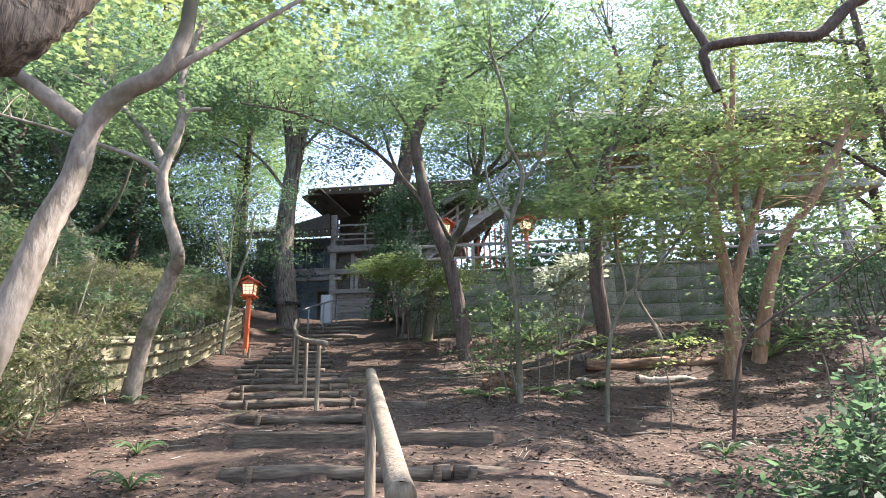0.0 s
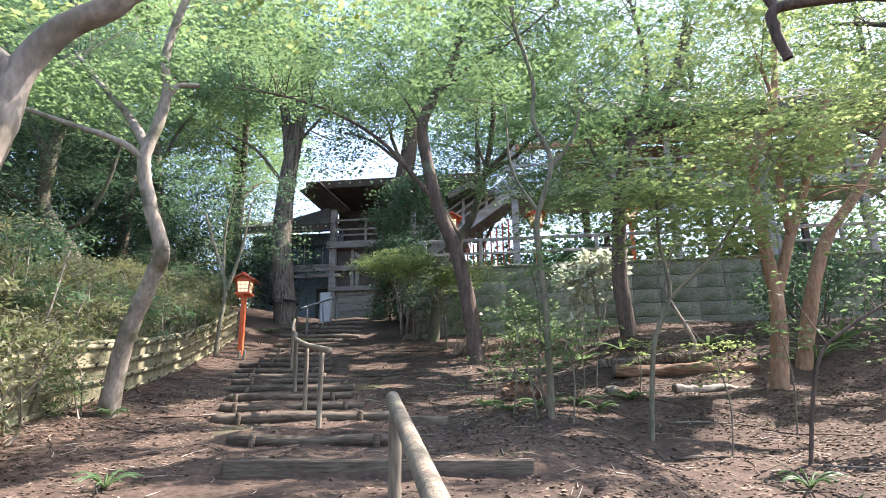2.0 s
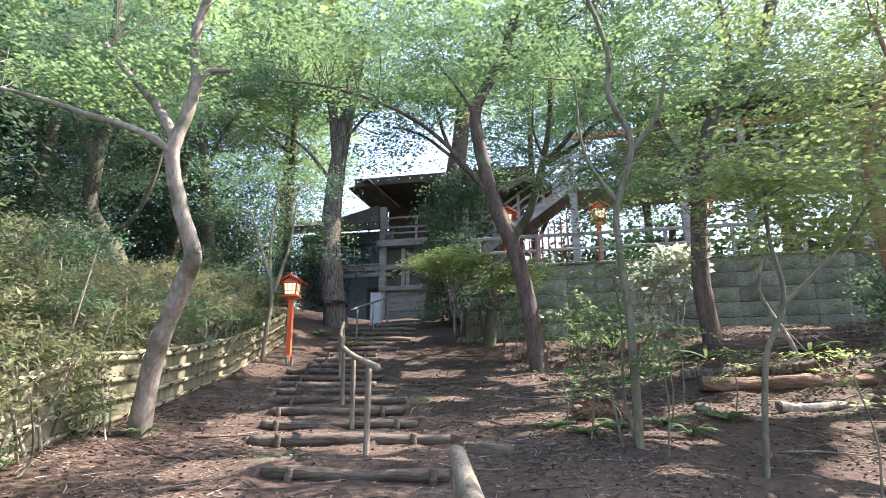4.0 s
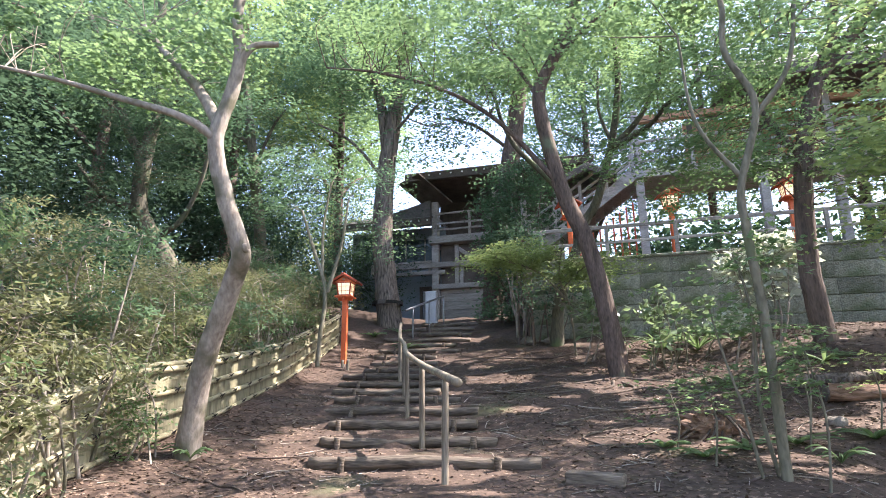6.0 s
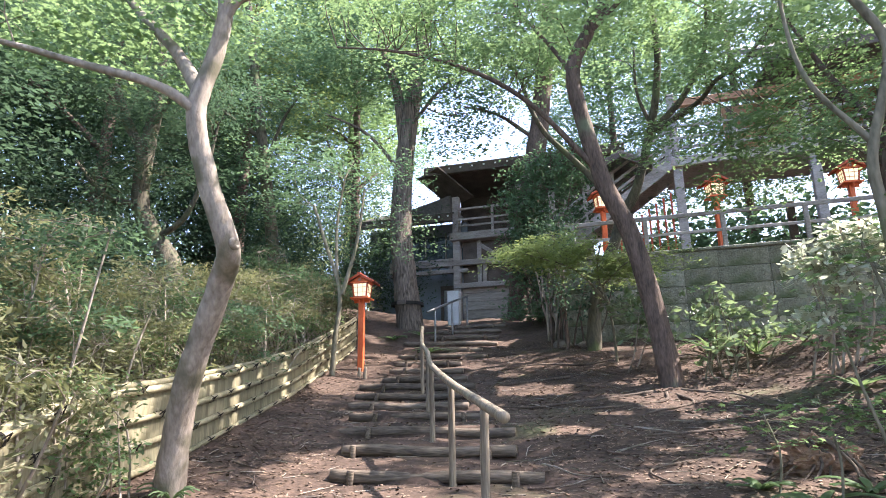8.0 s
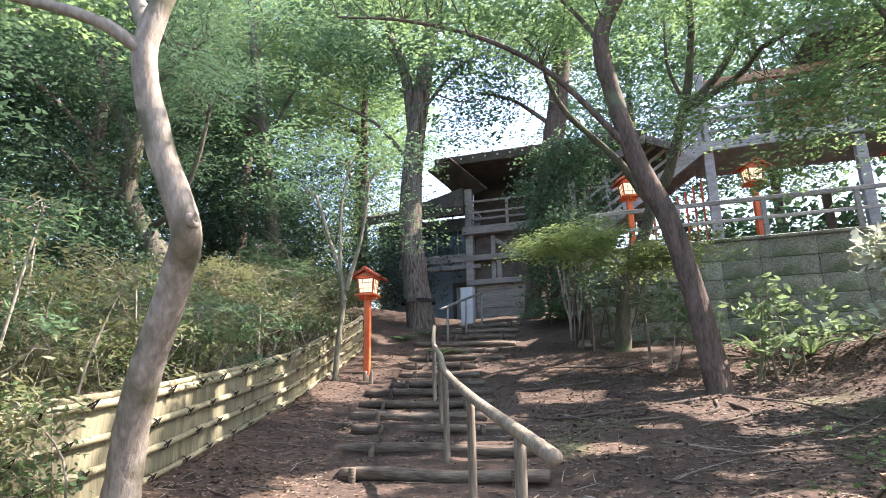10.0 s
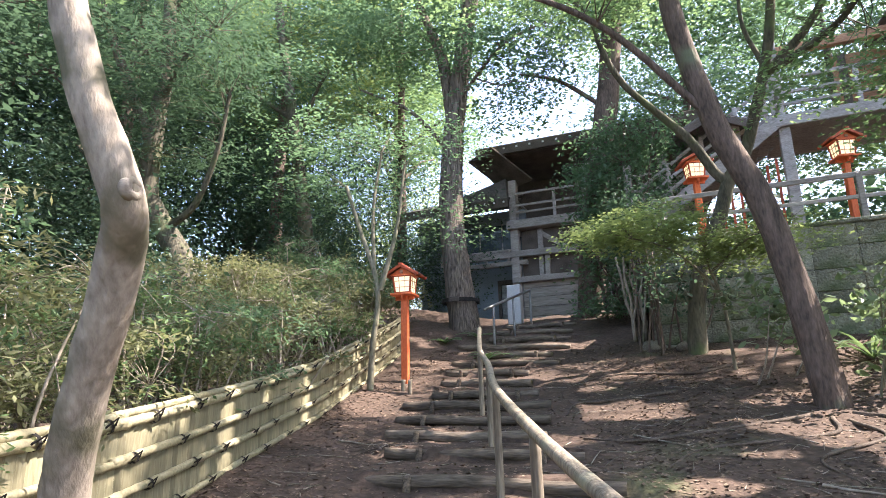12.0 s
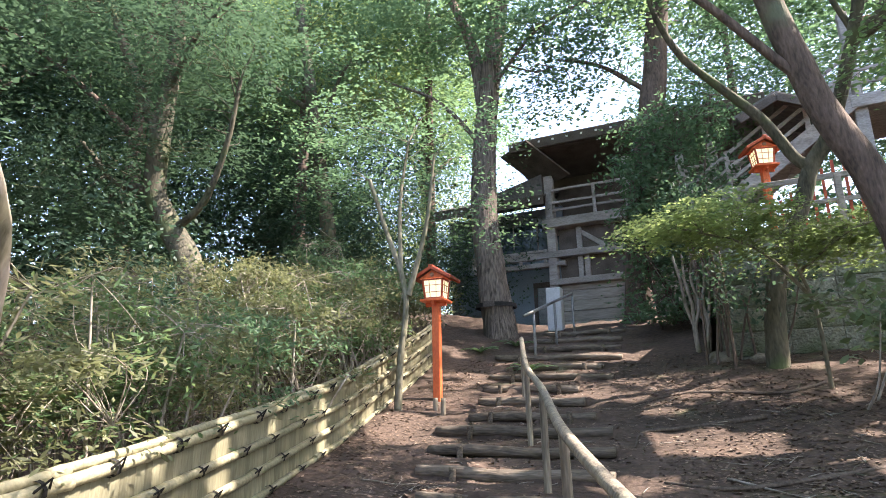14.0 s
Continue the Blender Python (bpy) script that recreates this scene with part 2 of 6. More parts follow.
def tube(points, r0, r1, seg=10, steps=5, rough=0.06, flare=0.0, power=1.0):
    """Vertices and faces of a tapered, slightly uneven round limb."""
    line = spline(points, steps) if steps > 1 else np.array(points, float)
    n = len(line)
    tan = np.gradient(line, axis=0)
    tan /= np.linalg.norm(tan, axis=1)[:, None] + 1e-9
    ref = np.array((0.31, 0.95, 0.05)) if abs(tan[0][2]) > 0.5 else np.array((0.0, 0.1, 1.0))
    u = np.cross(tan, ref)
    u /= np.linalg.norm(u, axis=1)[:, None] + 1e-9
    w = np.cross(tan, u)
    s = np.linspace(0, 1, n)
    r = r0 + (r1 - r0) * s ** power
    if flare:
        r = r * (1 + flare * np.exp(-s * 14))
    ang = np.linspace(0, 2 * np.pi, seg, endpoint=False)
    lump = 1 + rough * (np.sin(ang[None] * 3 + s[:, None] * 9 + r0 * 50) + 0.7 * np.sin(ang[None] * 5 - s[:, None] * 17)) + rough * 0.6 * RNG.standard_normal((n, seg))
    rr = r[:, None] * lump
    v = line[:, None] + u[:, None] * (np.cos(ang) * rr)[..., None] + w[:, None] * (np.sin(ang) * rr)[..., None]
    i = np.arange(n - 1)[:, None] * seg
    j = np.arange(seg)[None]
    k = (j + 1) % seg
    f = np.stack((i + j, i + k, i + seg + k, i + seg + j), -1).reshape(-1, 4)
    v = v.reshape(-1, 3)
    cap0, cap1 = len(v), len(v) + 1
    v = np.vstack((v, line[:1], line[-1:]))
    e = (n - 1) * seg
    f0 = np.stack((j[0], np.full(seg, cap0), np.full(seg, cap0), k[0]), -1)
    return v, f, line


def tube_mesh(name, *args, caps=True, **kw):
    v, f, line = tube(*args, **kw)
    seg = kw.get("seg", 10)
    n = (len(v) - 2) // seg
    faces = [tuple(q) for q in f]
    if caps:
        faces += [tuple(range(seg - 1, -1, -1)), tuple(range((n - 1) * seg, n * seg))]
    me = bpy.data.meshes.new(name)
    me.from_pydata(v[:-2], [], faces)
    me.shade_smooth()
    return me


# gaps in the leaf canopy through which the sun falls in patches
WAVES = [(RNG.uniform(0, 2 * np.pi), 2 * np.pi / RNG.uniform(0.8, 3.4), RNG.uniform(0, 2 * np.pi)) for _ in range(26)]
CLEARINGS = [(0.62, 12.6, 1.0), (0.6, 13.4, 1.1), (1.5, 13.1, 0.7), (-0.5, 13.1, 0.4), (-3.3, 8.9, 0.9), (-1.6, 8.5, 0.7), (-1.4, 11.4, 0.35), (-0.5, 10.6, 0.35), (-2.9, 14.9, 0.3), (-0.9, 12.2, 0.3), (1.7, 10.3, 0.5), (-3.7, 10.2, 0.7), (3.0, 6.3, 1.4), (4.4, 8.0, 1.2), (3.3, 10.6, 1.0), (1.4, 5.2, 0.8), (-0.3, 5.9, 0.6), (-2.6, 5.6, 0.8), (-5.7, 13.8, 0.8), (-3.6, 16.8, 0.7), (-1.6, 17.3, 0.5), (-2.0, 13.6, 0.6), (-2.6, 12.8, 0.45), (-2.5, 18.6, 0.6), (-1.6, 16.6, 0.4), (-6.2, 9.5, 0.8), (-7.0, 12.2, 0.8), (-5.6, 6.4, 0.8), (1.7, 15.6, 0.7), (-2.6, 15.9, 0.5), (2.6, 11.3, 0.8), (1.8, 9.2, 0.5), (3.4, 9.3, 0.8), (-0.6, 9.7, 0.35), (-1.4, 7.7, 0.35), (-2.4, 6.8, 0.5), (2.4, 7.4, 0.6), (4.2, 6.6, 0.9), (-3.0, 7.6, 0.4), (1.3, 12.0, 0.7), (0.0, 12.7, 0.4)]


def shaded(p):
    """Which of these leaves stay: those that do not stand in the way of a sun patch."""
    s = np.array(to_sun)
    d = (p[:, 2] - 2.0) / s[2]
    for _ in range(3):
        x, y = p[:, 0] - s[0] * d, p[:, 1] - s[1] * d
        d = (p[:, 2] - (0.1 + 0.18 * np.clip(y, 0, 24))) / s[2]
    v = np.zeros(len(p))
    for a, k, ph in WAVES:
        v += np.sin(k * (1.0 * x * math.cos(a) + 1.5 * y * math.sin(a)) + ph)
    v /= math.sqrt(len(WAVES) / 2)
    for cx, cy, r in CLEARINGS:
        v += 2.6 * np.exp(-((x - cx) ** 2 + 3.0 * (y - cy) ** 2) / (r * r))
    return (v < 1.28) | (d < 0.6)


LEAF_MAPLE = np.array([(0, -0.35), (0.22, -0.30), (0.50, -0.12), (0.25, 0.02), (0.46, 0.36), (0.12, 0.20), (0, 0.62), (-0.12, 0.20), (-0.46, 0.36), (-0.25, 0.02), (-0.50, -0.12), (-0.22, -0.30)])
LEAF_OVAL = np.array([(0, -0.5), (0.2, -0.22), (0.22, 0.1), (0, 0.5), (-0.22, 0.1), (-0.2, -0.22)])
LEAF_LANCE = np.array([(0, -0.6), (0.17, -0.05), (0, 0.6), (-0.17, -0.05)])
LEAF_LOBED = np.array([(0, -0.4), (0.2, -0.12), (0.55, 0.05), (0.18, 0.18), (0, 0.65), (-0.18, 0.18), (-0.55, 0.05), (-0.2, -0.12)])
LEAF_KITE = np.array([(0, -0.5), (0.28, -0.05), (0, 0.5), (-0.28, -0.05)])


def leaf_mesh(name, pos, normal, size, shape=LEAF_KITE, fold=0.12):
    """Many leaves: one small face each, at its place, facing its way."""
    n = len(pos)
    normal = normal / (np.linalg.norm(normal, axis=1)[:, None] + 1e-9)
    a = np.cross(normal, RNG.standard_normal((n, 3)))
    a /= np.linalg.norm(a, axis=1)[:, None] + 1e-9
    b = np.cross(normal, a)
    s = size * RNG.uniform(0.65, 1.3, n)
    k = len(shape)
    bend = -fold * np.abs(shape[:, 0]) * 2 - fold * shape[:, 1] ** 2
    v = pos[:, None] + s[:, None, None] * (a[:, None] * shape[None, :, :1] + b[:, None] * shape[None, :, 1:] + normal[:, None] * bend[None, :, None])
    f = np.arange(n * k).reshape(n, k)
    return np_mesh(name, v.reshape(-1, 3), f, k)


def sprays(clusters, per, radius, flat=0.07, droop=0.14):
    """Leaf places in flat, tiered sprays inside ellipsoids (x, y, z, rx, ry, rz, sprays). Returns places, facings and spray middles."""
    P, N, C = [], [], []
    for x, y, z, rx, ry, rz, count in clusters:
        d = RNG.standard_normal((count, 3))
        d /= np.linalg.norm(d, axis=1)[:, None]
        rad = RNG.uniform(0.15, 1.0, count) ** 0.5
        c = np.array((x, y, z)) + d * rad[:, None] * np.array((rx, ry, rz))
        tilt = np.stack((d[:, 0] * droop, d[:, 1] * droop, np.ones(count)), -1) + 0.09 * RNG.standard_normal((count, 3))
        tilt /= np.linalg.norm(tilt, axis=1)[:, None]
        u = np.cross(tilt, RNG.standard_normal((count, 3)))
        u /= np.linalg.norm(u, axis=1)[:, None]
        w = np.cross(tilt, u)
        m = max(4, int(per))
        sr = radius * RNG.uniform(0.55, 1.35, count)
        q = np.sqrt(RNG.uniform(0.02, 1, (count, m))) * sr[:, None]
        th = RNG.uniform(0, 2 * np.pi, (count, m))
        h = flat * sr[:, None] * RNG.standard_normal((count, m)) - 0.24 * q ** 2 / sr[:, None]
        p = c[:, None] + u[:, None] * (np.cos(th) * q * 1.5)[..., None] + w[:, None] * (np.sin(th) * q * 0.8)[..., None] + tilt[:, None] * h[..., None]
        P.append(p.reshape(-1, 3))
        N.append((np.repeat(tilt[:, None], m, 1) + 0.24 * RNG.standard_normal((count, m, 3))).reshape(-1, 3))
        C.append(c)
    return np.vstack(P), np.vstack(N), C


def twig_mesh(name, roots, clusters_mid, thick, share=0.6, seg=4, sag=0.1):
    """Thin branches from the nearest root to the spray middles."""
    V, F, base = [], [], 0
    roots = np.array(roots, float)
    for mids in clusters_mid:
        for c in mids:
            if RNG.uniform() > share:
                continue
            r = roots[np.argmin(np.linalg.norm(roots - c, axis=1) + RNG.uniform(0, 0.6, len(roots)))]
            L = np.linalg.norm(c - r)
            if L > 1.5:
                continue
            mid = (r + c) / 2 + RNG.standard_normal(3) * L * 0.12 + np.array((0, 0, L * sag))
            v, f, _ = tube([r, mid, c], thick * (0.5 + 0.5 * min(1.0, L / 2)), thick * 0.2, seg=seg, steps=3, rough=0.03)
            v = v[:-2]
            V.append(v)
            F.append(f + base)
            base += len(v)
    if not V:
        v, f, _ = tube([roots[0], roots[0] + 0.1, roots[0] + 0.3], thick, thick * 0.3, seg=4, steps=2)
        V, F = [v[:-2]], [f]
    return np_mesh(name, np.vstack(V), np.vstack(F), 4)


# ---- ground ----
STEPS_Y = [-2, 0.5, 4.2, 5.5, 6.55, 7.3, 9.6, 10.86, 13.2, 15.3, 17, 20.25, 22, 26, 60, 400]
STEPS_Z = [-0.42, 0.05, 0.74, 0.98, 1.18, 1.33, 1.67, 1.90, 2.33, 2.86, 3.3, 4.29, 4.75, 4.9, 6, 6]


def slope(y):
    return float(np.interp(y, STEPS_Y, STEPS_Z)) if y > -2 else -0.42 + 0.18 * max(-8, y + 2)


def fence_x(y):
    return float(np.interp(y, [5, 7.0, 8.2, 9.5, 12, 14.7, 17.5, 19.5], [-3.9, -4.62, -4.95, -5.2, -5.85, -6.46, -7.1, -7.5]))


def path_x(y):
    return float(np.interp(y, [0, 5.3, 7.3, 9.5, 12, 14.7, 17, 20.5], [0.6, 0.1, -1.6, -2.5, -3.4, -4.35, -4.75, -4.95]))


def ground_z(x, y):
    z = slope(y)
    left = smooth(-x, -fence_x(y) - 1.4, -fence_x(y) + 0.1)
    z += 0.16 * left * smooth(y, 4, 8)
    z += 0.5 * smooth(-x, 6.5, 10.5) + 0.9 * smooth(-x, 9, 16)
    bank = smooth(x, path_x(y) + 1.2, path_x(y) + 4.2)
    z += smooth(x, 0.7, 2.6) * 0.6 * smooth(y, 10.3, 12.7) * (1 - smooth(y, 14.5, 17.5)) + 0.12 * bank * smooth(y, 15, 17.5)
    z -= 0.22 * smooth(x, 0.9, 2.0) * (1 - smooth(y, 8.3, 10.0)) * (1 - smooth(x, 3, 5))
    if y > 17.3 and x > -2.4:
        z = min(z, 3.35)
    return z


LOGS = [(0.9, 4.55, 1.72, 5.06), (-1.48, 5.28, 0.26, 5.30), (0.28, 5.30, 1.86, 5.70), (-1.92, 6.40, 0.55, 6.38), (-2.32, 7.30, -0.74, 7.27), (-3.16, 8.63, -1.0, 8.72), (-3.47, 9.49, -1.55, 9.58),
        (-3.81, 10.39, -1.94, 10.40), (-4.36, 11.24, -2.10, 11.21), (-4.55, 12.10, -2.55, 12.05), (-4.90, 12.75, -3.05, 12.75), (-5.12, 13.45, -3.17, 13.47), (-5.33, 14.10, -3.30, 14.09),
        (-5.20, 14.76, -3.59, 14.70), (-5.36, 15.50, -3.87, 15.42), (-5.55, 16.20, -4.10, 16.10), (-5.77, 17.00, -3.73, 16.80), (-5.55, 17.62, -4.00, 17.45), (-6.15, 18.35, -3.79, 18.05),
        (-5.70, 19.00, -3.90, 18.78), (-5.75, 19.70, -4.00, 19.52), (-5.75, 20.40, -4.05, 20.25)]
FLIGHT = LOGS[1:2] + LOGS[3:]
FLIGHT_Y = [(a[1] + a[3]) / 2 for a in FLIGHT]


def tread_z(x, y):
    """The earth behind each log is level with its top, and falls short of the next log's."""
    if y < FLIGHT_Y[0] - 0.6 or y > FLIGHT_Y[-1] + 0.5:
        return ground_z(x, y)
    left = float(np.interp(y, FLIGHT_Y, [a[0] for a in FLIGHT]))
    right = float(np.interp(y, FLIGHT_Y, [a[2] for a in FLIGHT]))
    inside = smooth(x, left - 0.25, left + 0.12) * (1 - smooth(x, right - 0.12, right + 0.3))
    if inside <= 0:
        return ground_z(x, y)
    ys = []
    for ax, ay, bx, by in FLIGHT:
        t = (x - ax) / (bx - ax)
        ys.append(ay + (by - ay) * min(1.2, max(-0.2, t)))
    i = sum(1 for v in ys if v <= y)
    lo = ground_z(x, ys[i - 1]) + 0.06 if i else ground_z(x, y)
    hi = ground_z(x, ys[i]) - 0.055 if i < len(ys) else ground_z(x, y)
    y0 = ys[i - 1] if i else FLIGHT_Y[0] - 0.6
    y1 = ys[i] if i < len(ys) else FLIGHT_Y[-1] + 0.5
    z = lo + (hi - lo) * (y - y0) / max(0.05, y1 - y0)
    return ground_z(x, y) * (1 - inside) + z * inside


def rough_z(x, y):
    far = 1 - smooth(abs(y - 9), 14, 22)
    return tread_z(x, y) + far * (0.035 * noise.noise((x * 1.7, y * 1.7, 0)) + 0.02 * noise.noise((x * 5, y * 5, 3)) + 0.014 * noise.noise((x * 11, y * 11, 5)))


def sheet_axis(a, b, step, far):
    inner = np.arange(a, b + 1e-6, step)
    out = np.cumsum(step * 1.35 ** np.arange(1, 40))
    out = out[out < far]
    return np.concatenate((a - out[::-1], inner, b + out))


GX, GY = sheet_axis(-9, 8, 0.085, 400), sheet_axis(-1, 22, 0.085, 400)
gv = np.array([(x, y, rough_z(x, y)) for y in GY for x in GX])
nx, ny = len(GX), len(GY)
gi = (np.arange(ny - 1)[:, None] * nx + np.arange(nx - 1)[None]).ravel()
ground = finish("ground", np_mesh("ground", gv, np.stack((gi, gi + 1, gi + nx + 1, gi + nx), -1), 4), SOIL, shade=True)
tagged(ground, "trodden brown earth slope littered with dry leaves", "ground", kind="structure")


# ---- steps of logs ----
def log_step(a, b, r=0.075, squared=False, label="weathered round log laid as a step riser", stakes=(0.14, 0.86)):
    """One riser: a log along the front of a tread, held by short stakes driven in before it."""
    (ax, ay), (bx, by) = a, b
    mx, my = (ax + bx) / 2, (ay + by) / 2
    za, zb = ground_z(ax, ay) + 0.0, ground_z(bx, by) + 0.0
    top = thing("log_step", (mx, my, (za + zb) / 2), label, "step", "log steps up the slope")
    L = math.hypot(bx - ax, by - ay)
    turn = math.atan2(by - ay, bx - ax)
    rise = (zb - za) / 2
    if squared:
        bm = box_bm(-L / 2, -0.05, -0.12, L / 2, 0.05, 0.072, 0.012)
        bmesh.ops.subdivide_edges(bm, edges=[e for e in bm.edges if e.calc_length() > 0.5], cuts=14)
        for v in bm.verts:
            v.co += Vector((0, 0.008, 0.012)) * noise.noise((v.co.x * 2 + mx, v.co.y * 5, my))
        log = part("riser_board", bm, LOG, top)
    else:
        pts = [(-L / 2 + L * k / 5, 0.02 * math.sin(k * 2 + my * 3), 0.012 * math.cos(k * 1.7 + mx * 5)) for k in range(6)]
        log = finish("log", tube_mesh("log", pts, r * 1.06, r * 0.94, seg=12, steps=4, rough=0.02), LOG, top)
    log.rotation_euler = (0, -math.atan2(rise, L / 2), turn)
    if not squared:
        for s in stakes:
            st = finish("stake", tube_mesh("stake", [(0, 0, -0.14), (0, 0, 0), (0.004, 0, 0.05)], 0.032, 0.034, seg=9, steps=2, rough=0.02), LOG, top, "cut stake end")
            st.location = ((s - 0.5) * L * math.cos(turn) + math.sin(turn) * (r + 0.03), (s - 0.5) * L * math.sin(turn) - math.cos(turn) * (r + 0.03), (s - 0.5) * 2 * rise + 0.012)
            st.rotation_euler = (0.05, 0, s * 7)
    return top


for k, (ax, ay, bx, by) in enumerate(LOGS):
    if k == 3:
        log_step((ax, ay), (bx, by), squared=True, label="squared wooden board set as a step riser in earth")
    else:
        log_step((ax, ay), (bx, by), 0.058 + 0.004 * math.sin(k * 2.7), stakes=((0.9,), (0.13, 0.95), (0.08, 0.66), (), (0.17, 0.93), (0.16, 0.83), (0.11, 0.88), (0.08, 0.86))[k] if k < 8 else (0.2, 0.82) if k % 2 else (0.22,))
slab = part("timber_slab", box_bm(-0.22, -0.09, -0.05, 0.22, 0.09, 0.05, 0.012), LOG)
slab.location, slab.rotation_euler = (-0.53, 8.18, ground_z(-0.53, 8.18) + 0.02), (0, 0.04, -0.12)
tagged(slab, "short squared timber slab sunk in the earth", "timber")


# ---- handrails ----
def pole_rail(posts, height, radius=0.042, label="peeled round-pole handrail with posts set in earth", over=(0.12, 0.12)):
    top = thing("handrail", (posts[0][0], posts[0][1], ground_z(*posts[0])), label, "handrail", "pole handrails along the steps")
    base = top.location.copy()
    tops = []
    for x, y in posts:
        z = ground_z(x, y)
        lean = RNG.uniform(-0.012, 0.012, 2)
        me = tube_mesh("post", [(0, 0, -0.15), (lean[0] * 0.5, 0, height * 0.5), (lean[0], lean[1], height - 0.02)], radius * 1.02, radius * 0.94, seg=12, steps=5, rough=0.018)
        p = finish("post", me, POLE, top)
        p.location = Vector((x, y, z)) - base
        tops.append(Vector((x + lean[0], y + lean[1], z + height)) - base)
    first = tops[0] + (tops[0] - tops[1]).normalized() * over[0]
    last = tops[-1] + (tops[-1] - tops[-2]).normalized() * over[1]
    me = tube_mesh("rail", [first] + tops + [last], radius * 1.15, radius * 1.02, seg=14, steps=6, rough=0.02)
    finish("rail", me, POLE, top)
    return top


pole_rail([(0.42, 2.40), (-0.21, 4.72)], 0.78, 0.036)
pole_rail([(-1.70, 8.12), (-2.29, 9.38), (-2.95, 10.83), (-3.50, 12.3), (-4.06, 13.67), (-4.70, 15.5)], 0.82, 0.030, over=(0.55, 0.05))
steel = thing("metal_handrail", (-5.35, 18.0, 3.6), "grey painted metal handrail beside the upper steps", "handrail")
hz = [(-5.36, 18.3), (-5.25, 19.4), (-5.12, 20.4)]
tops = []
for x, y in hz:
    z = ground_z(x, y)
    finish("post", tube_mesh("post", [(x, y, z - 0.1), (x, y, z + 0.4), (x, y, z + 0.84)], 0.026, 0.026, seg=10, steps=2, rough=0), METAL, steel).location = -steel.location
    tops.append((x, y, z + 0.85))
finish("rail", tube_mesh("rail", [(-5.44, 17.95, tops[0][2] - 0.12)] + tops, 0.03, 0.03, seg=10, steps=3, rough=0), METAL, steel).location = -steel.location


# ---- bamboo fence ----
def bamboo_pole(name, pts, r, parent, label=""):
    v = spline(pts, 14)
    me = tube_mesh(name, v, r, r * 0.97, seg=10, steps=1, rough=0.0)
    n = len(v)
    for i in range(n):                              # a swollen joint every fifth ring
        if i % 5 == 2:
            for k in range(10):
                vert = me.vertices[i * 10 + k]
                c = Vector(v[i])
                vert.co = c + (vert.co - c) * 1.12
    return finish(name, me, BAMBOO, parent, label)


fence = thing("bamboo_fence", (0, 0, 0), "tan split-bamboo fence with tied horizontal poles beside the path", "fence")
FY0, FY1, FH = 6.2, 17.6, 0.80


def fence_rise(y):
    """The fence stands lower up the slope, where earth has banked against it."""
    return float(np.interp(y, [6.2, 7.6, 8.2, 11.5], [0.72, 0.92, 1.0, 0.86]))


def fence_at(y, h, off=0.0):
    x = fence_x(y)
    return (x + off, y, ground_z(x + 0.15, y) + h * fence_rise(y) - 0.02)


levels = [(0.05, 0.030, 0.035), (0.29, 0.030, 0.035), (0.53, 0.030, 0.035), (0.79, 0.034, 0.03), (0.80, 0.034, -0.035), (0.845, 0.03, 0.0)]
run = np.arange(FY0, FY1 + 0.01, 1.6)
for h, r, off in levels:
    for a in run[:-1]:
        ys = np.linspace(a - 0.06, min(FY1, a + 1.66), 4)
        bamboo_pole("bamboo_pole", [fence_at(y, h + 0.008 * math.sin(a * 9 + h * 20), off) for y in ys], r * (1 + 0.08 * math.sin(a * 5 + h * 31)), fence)
cord_me = bpy.data.meshes.new("cord")
cbm = bmesh.new()
for k in range(2):
    bmesh.ops.create_cone(cbm, segments=8, radius1=0.041, radius2=0.041, depth=0.018, cap_ends=False, matrix=pose(0, 0.018 * k - 0.009, 0, 90 + 10 * k, 0, 12 - 20 * k))
for k in (-1, 1):
    vs = bmesh.ops.create_cone(cbm, segments=4, radius1=0.007, radius2=0.004, depth=0.095, matrix=pose(0.045, 0.022 * k, 0.018, 30 * k, 50, 0))
cbm.to_mesh(cord_me)
cbm.free()
cord_me.materials.append(CORD)
for i, (h, r, off) in enumerate(levels[:4]):
    for k, y in enumerate(np.arange(FY0 + 0.25 + 0.2 * (i % 2), FY1, 0.52)):
        o = new("cord_tie", cord_me)
        o.parent = fence
        o.location = fence_at(y + 0.03 * math.sin(k * 3), h, off)
        o.rotation_euler = (0.12, 0.1 * math.sin(k * 2.0), 0.2)
        o.scale = (1.0, 1.0, 1.0) if i < 3 else (1.25, 1.2, 1.25)
for y in np.arange(7.0, FY1, 1.85):
    x, _, z = fence_at(y, 0)
    finish("fence_post", tube_mesh("fence_post", [(x - 0.06, y, z - 0.2), (x - 0.06, y, z + 0.4), (x - 0.06, y, z + 0.88 * fence_rise(y))], 0.045, 0.043, seg=10, steps=2, rough=0.02), BARK_DARK, fence, "dark charred fence post")


